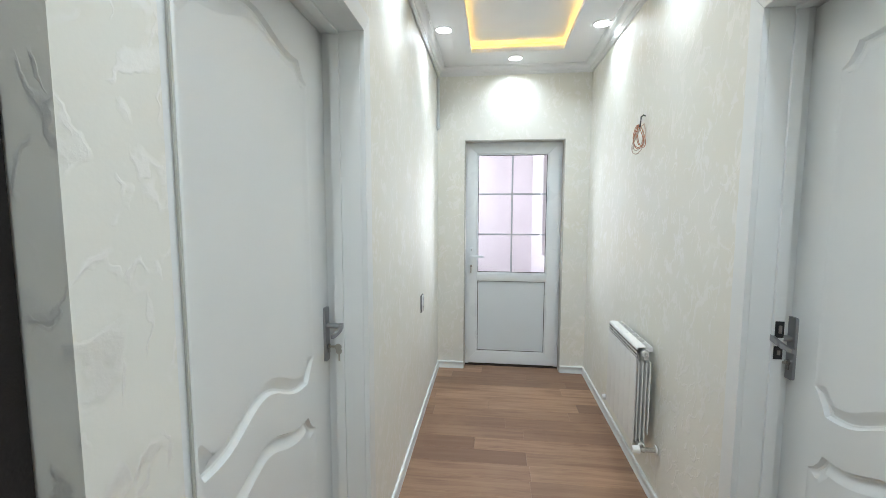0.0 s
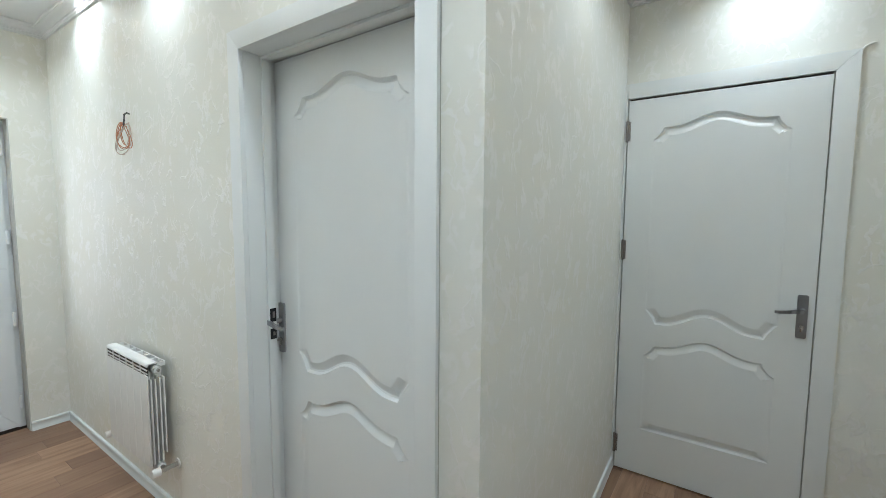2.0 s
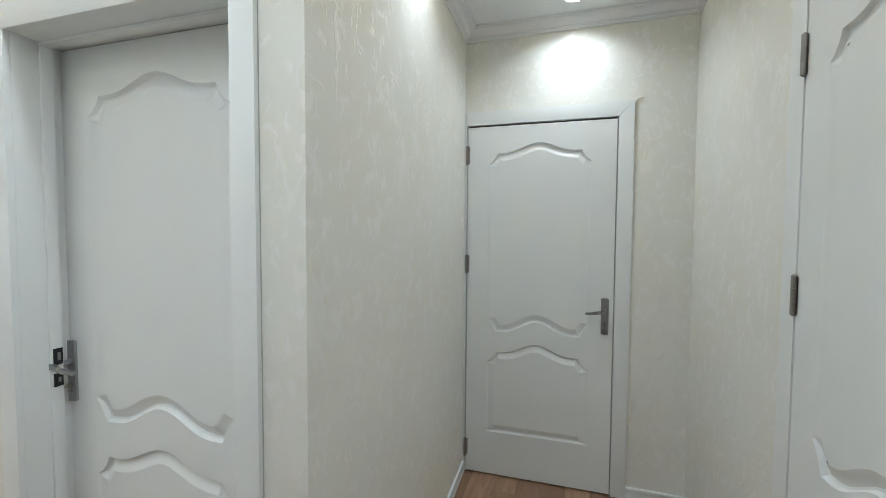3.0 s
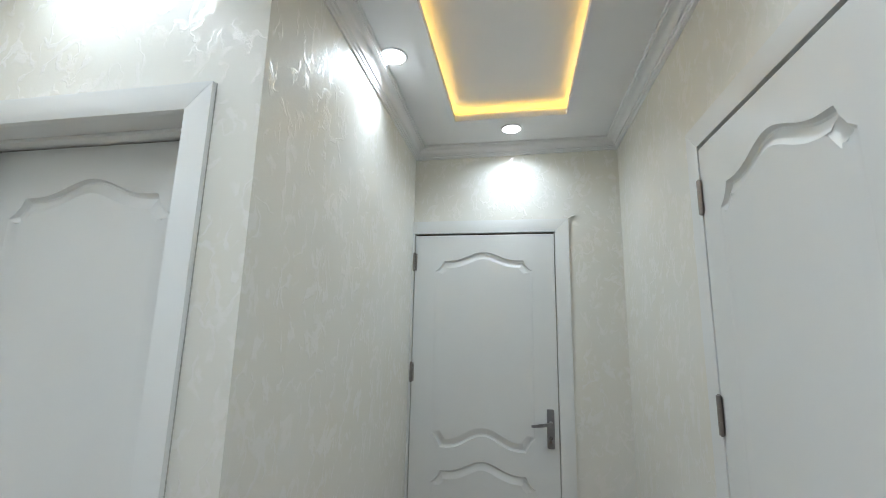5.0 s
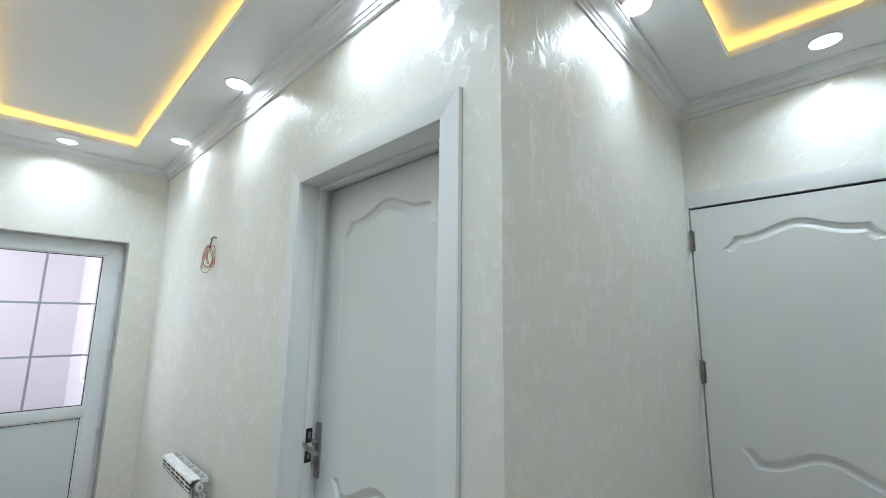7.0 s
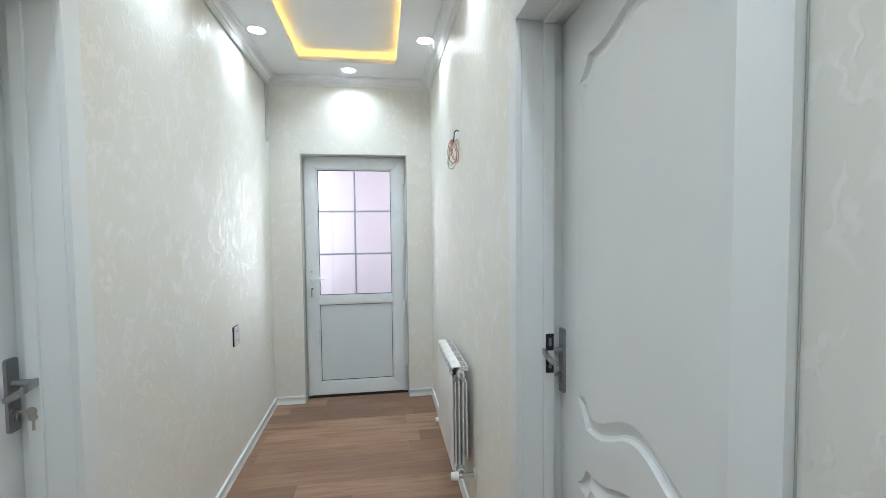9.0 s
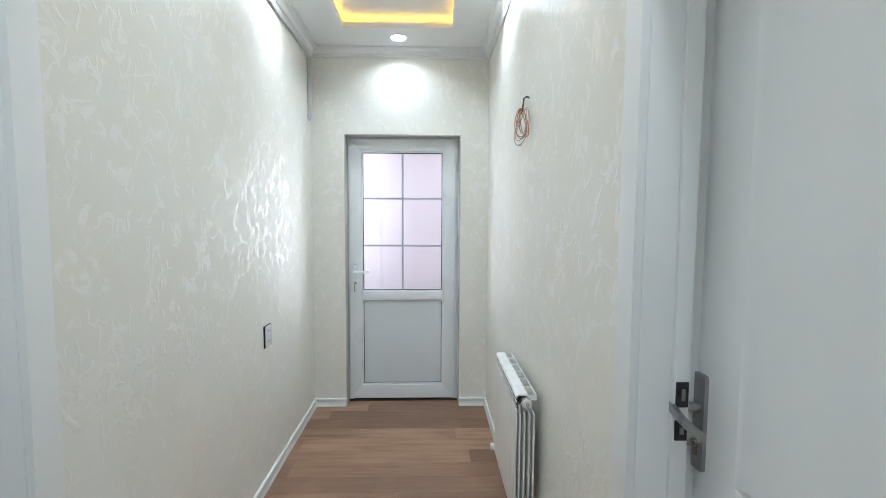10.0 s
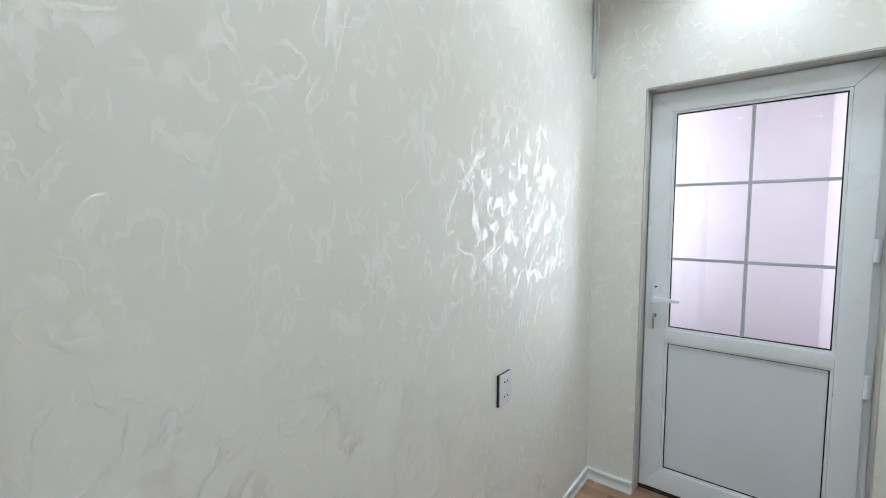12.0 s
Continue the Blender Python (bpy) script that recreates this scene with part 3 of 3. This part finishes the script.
flap = tube(bmesh.new(), [(0.0, 0.0, 0.0), (0.012, -0.006, 0.012), (0.026, -0.007, 0.019), (0.040, -0.003, 0.022)], 0.0035, 8)
wrinkle = new("wallpaper_fold", smooth_mesh("wallpaper_fold", flap, WALLPAPER))
wrinkle.matrix_world = M_EAST @ pose(0.897, 0, 2.10)
tagged(wrinkle, "small loose fold of wallpaper at the door casing's corner", "wallpaper", kind="structure")


def entrance_door():
    d = thing("door_entrance", M_WEST, "dark brown padded entrance door in a dark frame", "door", kind="structure")
    for a, b in ((0.125, 0.185), (1.030, 1.1035)):
        part("frame_post", boxed(a, b, -0.042, 0.06, 0, 2.08, bevel=0.004), DARK_DOOR, d)
    part("frame_head", boxed(0.186, 1.024, -0.022, 0.06, 2.02, 2.08, bevel=0.004), DARK_DOOR, d)
    part("leaf", boxed(0.19, 1.02, 0.0, 0.05, 0.008, 2.015, bevel=0.004), DARK_DOOR, d)


entrance_door()


# ---------------------------------------------------------------- glazed door at the corridor's end
def glazed_door():
    d = thing("door_glazed", M_END, "white plastic door with six-light glazing over a solid panel", "door", kind="structure")
    a, b, top, y = 0.229, 1.061, 1.982, 0.085
    # plastered reveal of the opening
    part("reveal", boxed(a + 0.0005, a + 0.006, 0.0012, y + 0.012, 0, top - 0.0005), REVEAL, d, "grey plaster reveal")
    part("reveal", boxed(b - 0.006, b - 0.0005, 0.0012, y + 0.012, 0, top - 0.0005), REVEAL, d)
    part("reveal", boxed(a + 0.0065, b - 0.0065, 0.0012, y + 0.012, top - 0.007, top - 0.0005), REVEAL, d)
    # fixed frame
    f0, f1 = a + 0.007, b - 0.007
    for x0, x1 in ((f0, f0 + 0.03), (f1 - 0.035, f1)):
        part("frame_post", boxed(x0, x1, y + 0.014, y + 0.075, 0, top - 0.008, bevel=0.003), PVC, d)
    part("frame_head", boxed(f0 + 0.0305, f1 - 0.0355, y + 0.014, y + 0.075, top - 0.04, top - 0.008, bevel=0.003), PVC, d)
    # sash: stiles and rails of rounded profile
    s0, s1, z0, z1 = a + 0.012, b - 0.033, 0.022, 1.966
    g0, g1, gt, gb = 0.346, 0.930, 1.866, 0.850
    pt, pb = 0.768, 0.138

    xl, xr, zt, zb, e = g0 - 0.012, g1 + 0.012, gt + 0.012, pb - 0.012, 0.0003

    def member(name, outline):
        bm = prism(bmesh.new(), outline, y, y + 0.06)
        bmesh.ops.bevel(bm, geom=list(bm.edges), offset=0.003, segments=2, profile=0.7, affect="EDGES")
        part(name, bm, PVC, d)

    member("sash_stile", [(s0, z0), (xl, zb), (xl, zt), (s0, z1)])
    member("sash_stile", [(s1, z0), (s1, z1), (xr, zt), (xr, zb)])
    member("sash_rail", [(s0 + e, z1), (xl + e, zt), (xr - e, zt), (s1 - e, z1)])
    member("sash_rail", [(s0 + e, z0), (s1 - e, z0), (xr - e, zb), (xl + e, zb)])
    member("sash_rail", [(xl + e, pt + 0.012), (xr - e, pt + 0.012), (xr - e, gb - 0.012), (xl + e, gb - 0.012)])

    def bead(x0, x1, za, zb, mat, w, dy0, dy1, name):
        for v in ((x0, x0 + w, za, zb), (x1 - w, x1, za, zb), (x0 + w, x1 - w, za, za + w), (x0 + w, x1 - w, zb - w, zb)):
            part(name, boxed(v[0], v[1], y + dy0, y + dy1, v[2], v[3], bevel=0.0012), mat, d)

    for za, zb in ((gb, gt), (pb, pt)):
        bead(g0 - 0.0118, g1 + 0.0118, za - 0.0118, zb + 0.0118, PVC, 0.0105, 0.007, 0.03, "glazing_bead")
        bead(g0 - 0.0012, g1 + 0.0012, za - 0.0012, zb + 0.0012, BLACK, 0.0042, 0.013, 0.03, "gasket")
    part("lower_panel", boxed(g0, g1, y + 0.017, y + 0.028, pb, pt), PVC_PANEL, d, "flat bluish white lower panel")
    pane = part("pane", boxed(g0, g1, y + 0.018, y + 0.042, gb, gt), GLASS, d, "clear double glazing")
    pane.visible_shadow = False
    mx = 0.638
    part("glazing_bar", boxed(mx - 0.007, mx + 0.007, y + 0.0135, y + 0.0178, gb, gt, bevel=0.001), BAR, d)
    for mz in (1.533, 1.184):
        part("glazing_bar", boxed(g0 + 0.003, mx - 0.0072, y + 0.0135, y + 0.0178, mz - 0.007, mz + 0.007, bevel=0.001), BAR, d)
        part("glazing_bar", boxed(mx + 0.0072, g1 - 0.003, y + 0.0135, y + 0.0178, mz - 0.007, mz + 0.007, bevel=0.001), BAR, d)
    # handle
    hx = 0.288
    p = part("handle_plate", boxed(hx - 0.016, hx + 0.016, y - 0.009, y, 0.835, 1.067, bevel=0.005), PVC, d, "white handle plate")
    part("screw", rod(bmesh.new(), (hx, y - 0.0105, 1.045), (hx, y - 0.008, 1.045), 0.005), BLACK, p)
    lev = rod(bmesh.new(), (hx, y - 0.009, 0.988), (hx, y - 0.045, 0.988), 0.009)
    box(lev, hx - 0.011, hx + 0.112, y - 0.056, y - 0.042, 0.978, 0.998, 0.005)
    part("lever", lev, PVC, p, "white lever")
    cyl = rod(bmesh.new(), (hx, y - 0.007, 0.905), (hx, y - 0.02, 0.905), 0.009)
    part("lock_cylinder", cyl, CHROME, p)
    k = boxed(hx - 0.001, hx + 0.001, y - 0.045, y - 0.018, 0.901, 0.909)
    rod(k, (hx - 0.001, y - 0.05, 0.905), (hx + 0.001, y - 0.05, 0.905), 0.011)
    box(k, hx - 0.004, hx + 0.006, y - 0.05, y - 0.046, 0.845, 0.895, 0.001)
    part("key", k, BRASS, p, "bunch of keys in the lock")
    for z in (1.807, 1.257, 0.73, 0.187):
        h = rod(bmesh.new(), (s1 + 0.008, y - 0.004, z - 0.045), (s1 + 0.008, y - 0.004, z + 0.045), 0.009)
        box(h, s1 - 0.004, s1 + 0.022, y - 0.002, y + 0.013, z - 0.03, z + 0.03, 0.002)
        part("hinge", h, PVC, d, "white plastic hinge")
    part("threshold", boxed(a + 0.007, b - 0.007, y - 0.002, 0.22, 0.001, 0.012, bevel=0.002), SUBFLOOR, d, "dark threshold strip")


glazed_door()


# ---------------------------------------------------------------- room behind the glazed door
def back_room():
    y0, y1, x0, x1 = Y_END + 0.22, 7.6, -1.3, 1.19
    w0, w1 = 5.0, 6.4
    lab = "pale pink plastered wall of the room beyond"
    setting("back_wall_far", boxed(x0 - 0.2, x1 + 0.2, y1, y1 + 0.2, 0, TOP), PINK, lab, "wall")
    # opening of the added, unseen left window
    s0, s1 = 5.95, 7.35
    side = boxed(x0 - 0.2, x0, y0, s0, 0, TOP)
    box(side, x0 - 0.2, x0, s1, y1, 0, TOP), box(side, x0 - 0.2, x0, s0, s1, 0, 0.8), box(side, x0 - 0.2, x0, s0, s1, 2.3, TOP)
    setting("back_wall_side", side, PINK, lab, "wall")
    bm = boxed(x1, x1 + 0.2, y0, w0, 0, TOP)
    box(bm, x1, x1 + 0.2, w1, y1, 0, TOP), box(bm, x1, x1 + 0.2, w0, w1, 0, 0.8), box(bm, x1, x1 + 0.2, w0, w1, 2.3, TOP)
    setting("back_wall_window", bm, PINK, lab, "wall")
    near = boxed(x0, LEFT_FAR[0] - 0.1, y0 - 0.12, y0, 0, TOP)
    setting("back_wall_near", near, PINK, lab, "wall")
    setting("back_ceiling", boxed(x0, x1, y0, y1, 2.7, 2.75), CEILING, "white ceiling of the room beyond", "ceiling")


back_room()

# unseen shell that closes the rooms behind the doors, added against sky light
shell = boxed(-1.5, -1.4, -1.5, 4.4, 0, TOP)
box(shell, 4.4, 4.5, -1.5, 4.68, 0, TOP), box(shell, -1.4, 4.4, -1.5, -1.4, 0, TOP), box(shell, -1.4, -0.12, 4.3, 4.4, 0, TOP), box(shell, 1.39, 4.4, 4.58, 4.68, 0, TOP)
setting("sky_shell", shell, CONCRETE, "unseen plain shell that keeps sky light from the door gaps", "wall")

# ---------------------------------------------------------------- baseboards
def baseboard(m, a, b):
    outline = [(0.001, 0.0), (-0.014, 0.0), (-0.014, 0.008), (-0.0115, 0.011), (-0.0115, 0.046), (-0.0135, 0.049), (-0.0135, 0.054), (-0.010, 0.060), (0.001, 0.060)]
    bm = bmesh.new()
    p0, p1 = [bm.verts.new((a, y, z)) for y, z in outline], [bm.verts.new((b, y, z)) for y, z in outline]
    n = len(outline)
    for k in range(n):
        bm.faces.new((p0[k], p1[k], p1[(k + 1) % n], p0[(k + 1) % n]))
    bm.faces.new(p0), bm.faces.new(p1)
    setting("baseboard", bm, BASE_WHITE, "white plastic baseboard with a raised rim", "baseboard", m)


baseboard(M_LEFT, 1.108, 3.2345), baseboard(M_LEFT, 0.0, 0.135)
baseboard(M_END, 0.0, 0.228), baseboard(M_END, 1.062, 1.259)
baseboard(M_RIGHT, 0.0, RIGHT_IN - 0.068), baseboard(M_RIGHT, RIGHT_OUT + 0.068, 3.205)
baseboard(M_NORTH @ Matrix.Translation((-THICK, 0, 0)), 0.0, 1.60)
baseboard(M_EAST, 0.898, 1.183), baseboard(M_SOUTH, 0.0, 0.980), baseboard(M_SOUTH, 1.840, 2.91)


# ---------------------------------------------------------------- radiator
def radiator():
    """Six cast sections on the right wall; local x along the wall towards the near end, y towards the wall."""
    m = M_RIGHT @ pose(Y_END - 3.245, -0.101, 0.240) @ Matrix.Diagonal((1.0, 0.92, 1.0, 1.0))
    r = thing("radiator", m, "white sectional aluminium radiator hung low on the wall", "radiator")
    pitch, w, h = 0.0805, 0.0787, 0.515
    for k in range(6):
        x = pitch * k
        plate = boxed(x, x + w, 0.0, 0.006, 0.035, h - 0.055, bevel=0.0025)
        box(plate, x + w / 2 - 0.003, x + w / 2 + 0.003, 0.006, 0.074, 0.04, h - 0.05)
        part("front_plate", plate, ENAMEL, r, "flat white front plate")
        hood = bmesh.new()
        arc = [(0.001, h - 0.014), (0.0015, h - 0.009), (0.004, h - 0.004), (0.009, h - 0.001), (0.015, h), (0.047, h), (0.047, h - 0.004), (0.016, h - 0.0045), (0.008, h - 0.007), (0.005, h - 0.014)]
        a, b = [hood.verts.new((x + 0.0008, yy, zz)) for yy, zz in arc], [hood.verts.new((x + w - 0.0002, yy, zz)) for yy, zz in arc]
        for j in range(len(arc)):
            hood.faces.new((a[j], b[j], b[(j + 1) % len(arc)], a[(j + 1) % len(arc)]))
        hood.faces.new(a), hood.faces.new(b)
        part("hood", hood, ENAMEL, r, "rounded white top hood")
        for j in range(2):
            z0 = h - 0.031 - 0.016 * j
            slat = bmesh.new()
            for xx0, xx1 in ((x + 0.0008, x + w - 0.0002),):
                prism(slat, [(xx0, z0), (xx1, z0), (xx1, z0 + 0.005), (xx0, z0 + 0.005)], 0.0005, 0.0045)
            part("louvre", slat, ENAMEL, r)
        part("louvre_rib", boxed(x - 0.001, x + 0.0028, 0.002, 0.006, h - 0.056, h - 0.012), ENAMEL, r)
        for y0, drop in ((0.014, 0.0), (0.033, 0.0), (0.052, 0.0), (0.070, 0.035)):
            part("fin", boxed(x + 0.003, x + w - 0.002, y0, y0 + 0.007, 0.05 + drop, h - 0.075, bevel=0.002), ENAMEL, r)
        grille = bmesh.new()
        for xx in (x + 0.002, x + w - 0.0055):
            box(grille, xx, xx + 0.0035, 0.046, 0.0785, h - 0.022, h - 0.003)
        box(grille, x + 0.002, x + w - 0.002, 0.0785, 0.082, h - 0.022, h - 0.003)
        part("top_grille", grille, ENAMEL, r, "open frame behind the hood")
        # dark sheet stands in for the unlit cavity behind the louvres
        part("slot_shade", boxed(x, x + w, 0.0062, 0.0075, h - 0.056, h - 0.010), GAP, r, "dark sheet standing in for the shade inside the louvre slots")
        core = rod(bmesh.new(), (x + w / 2, 0.04, 0.04), (x + w / 2, 0.04, h - 0.05), 0.013)
        part("water_channel", core, CAST, r)
    for z in (0.03, h - 0.032):
        part("header_tube", rod(bmesh.new(), (-0.002, 0.042, z), (6 * pitch, 0.042, z), 0.021, sides=24), CAST, r)
        for x0, x1 in ((-0.014, -0.002), (6 * pitch, 6 * pitch + 0.011)):
            part("end_plug", rod(bmesh.new(), (x0, 0.042, z), (x1, 0.042, z), 0.0175, sides=6), ENAMEL, r)
    part("air_vent", rod(bmesh.new(), (6 * pitch + 0.011, 0.042, h - 0.032), (6 * pitch + 0.022, 0.042, h - 0.032), 0.007), CHROME, r)
    xe = 6 * pitch
    valve = rod(bmesh.new(), (xe + 0.01, 0.042, 0.03), (xe + 0.04, 0.042, 0.03), 0.012)
    rod(valve, (xe + 0.034, 0.02, 0.03), (xe + 0.034, 0.104, 0.03), 0.011)
    part("valve", valve, CHROME, r, "nickel valve with a pipe into the wall")
    knob = rod(bmesh.new(), (xe + 0.034, -0.014, 0.03), (xe + 0.034, 0.022, 0.03), 0.017, 0.019, sides=20)
    part("valve_knob", knob, ENAMEL, r, "white valve knob")
    part("wall_rosette", rod(bmesh.new(), (xe + 0.034, 0.099, 0.03), (xe + 0.034, 0.104, 0.03), 0.024, sides=24), ENAMEL, r)
    far = rod(bmesh.new(), (-0.05, -0.012, 0.03), (-0.05, 0.030, 0.03), 0.016, 0.018, sides=20)
    part("valve_knob", far, ENAMEL, r, "white valve knob")
    tail = rod(bmesh.new(), (-0.012, 0.042, 0.03), (-0.05, 0.042, 0.03), 0.012)
    rod(tail, (-0.05, 0.03, 0.03), (-0.05, 0.104, 0.03), 0.011)
    part("valve", tail, CHROME, r)


radiator()


# ---------------------------------------------------------------- small things on the walls
def wire_coil():
    m = M_RIGHT @ pose(Y_END - 3.085, -0.022, 1.78, 0, 0, 48)
    w = thing("wire_coil", m, "coil of loose copper-coloured electric wires hanging from the wall", "wire")
    rng = random.Random(4)
    for i, mat in enumerate((COPPER, WIRE_WHITE, COPPER, COPPER, WIRE_WHITE)):
        pts, rx, rz = [], 0.025 + 0.015 * rng.random(), 0.056 + 0.022 * rng.random()
        lean, turns, off = 0.05 * (rng.random() - 0.5), 1.0 + 0.12 * i, 0.012 * (rng.random() - 0.5)
        for k in range(44):
            a = math.pi / 2 + 0.2 * (i - 2) + turns * math.tau * k / 43
            z = rz * math.sin(a)
            pts.append((off + rx * math.cos(a) * (0.72 - 4.5 * z) + lean * z / rz, -0.012 + 0.005 * (i - 2) + 0.008 * math.sin(a * 1.4 + i), z + (0.078 - rz) - 0.020))
        part("loop", tube(bmesh.new(), pts, 0.0019, 8), mat, w)
    pts = [(0.016, 0.022, 0.104), (0.008, 0.006, 0.108), (0.002, -0.006, 0.098), (0.003, -0.014, 0.066), (0.0, -0.018, 0.032)]
    part("cable_end", tube(bmesh.new(), pts, 0.004, 8), WIRE_DARK, w, "dark cable coming out of the wall")


wire_coil()


def socket():
    m = M_LEFT @ pose(3.408 - 1.12, 0, 0.724)
    s = thing("wall_socket", m, "white double wall socket with a dark edge", "socket")
    part("back_box", boxed(0.0, 0.084, -0.006, 0.002, 0, 0.112, bevel=0.001), BLACK, s, "dark backing")
    part("cover", boxed(0.006, 0.086, -0.011, -0.0062, 0.001, 0.111, bevel=0.002), SOCKET, s)
    for z in (0.030, 0.082):
        b = bmesh.new()
        for x in (0.036, 0.056):
            rod(b, (x, -0.0122, z), (x, -0.0105, z), 0.0032)
        part("pin_holes", b, BLACK, s)


socket()


def conduit():
    d = thing("conduit_pipe", M_LEFT, "pale plastic conduit running under the cornice and down the corner", "pipe")
    s, z = 3.175, CROWN - 0.020
    run = [(0.30, -0.012, z), (1.2, -0.012, z), (2.2, -0.012, z), (s - 0.03, -0.012, z)]
    run += [(s - 0.03 + 0.03 * math.sin(t), -0.012, z - 0.03 + 0.03 * math.cos(t)) for t in [math.pi / 2 * k / 6 for k in range(1, 7)]]
    run += [(s, -0.012, 2.3), (s, -0.012, 2.085)]
    run += [(s, -0.012 + 0.02 * (1 - math.cos(t)), 2.085 - 0.022 * math.sin(t)) for t in [math.pi / 2 * k / 5 for k in range(1, 6)]]
    part("pipe", tube(bmesh.new(), run, 0.0105, 14), PIPE, d)
    part("twin_pipe", tube(bmesh.new(), [(s - 0.024, -0.008, z - 0.02), (s - 0.024, -0.008, 2.3), (s - 0.024, -0.008, 2.09), (s - 0.022, 0.002, 2.07)], 0.007, 12), PIPE, d)
    part("elbow", rod(bmesh.new(), (s, -0.012, 2.075), (s, -0.012, 2.105), 0.0135), PIPE, d)


conduit()


# ---------------------------------------------------------------- floor, board by board
floor = setting("floor", boxed(-1.5, 4.5, -1.5, 8.0, -0.15, -0.009), SUBFLOOR, "brown oak laminate floor of staggered boards", "floor")


def board_mesh(length, width):
    e = 0.0012
    bm = bmesh.new()
    lo = [bm.verts.new(p) for p in ((0, 0, -0.008), (length, 0, -0.008), (length, width, -0.008), (0, width, -0.008))]
    mid = [bm.verts.new(p) for p in ((0, 0, -0.001), (length, 0, -0.001), (length, width, -0.001), (0, width, -0.001))]
    hi = [bm.verts.new(p) for p in ((e, e, 0), (length - e, e, 0), (length - e, width - e, 0), (e, width - e, 0))]
    for r, s in ((lo, mid), (mid, hi)):
        for k in range(4):
            bm.faces.new((r[k], r[(k + 1) % 4], s[(k + 1) % 4], s[k]))
    bm.faces.new(hi)
    return smooth_mesh("plank", bm, WOOD, 20)


def boards():
    rng, width = random.Random(11), 0.131
    cache = {}
    y = -0.05
    while y < 4.56:
        y1 = y + width
        x_end = 3.05 if y < 1.19 else X_RIGHT + 0.09
        x = -0.12 - rng.choice((0.0, 0.31, 0.55, 0.74, 0.93))
        while x < x_end:
            x1 = x + rng.choice((0.62, 0.92, 1.22))
            a, b = max(x, -0.12), min(x1, x_end)
            if b - a > 0.01:
                key = (round(b - a, 3),)
                if key not in cache:
                    cache[key] = board_mesh(b - a - 0.0006, width - 0.0006)
                part("plank", cache[key], None, floor, m=pose(a, y, 0))
            x = x1
        y = y1


boards()
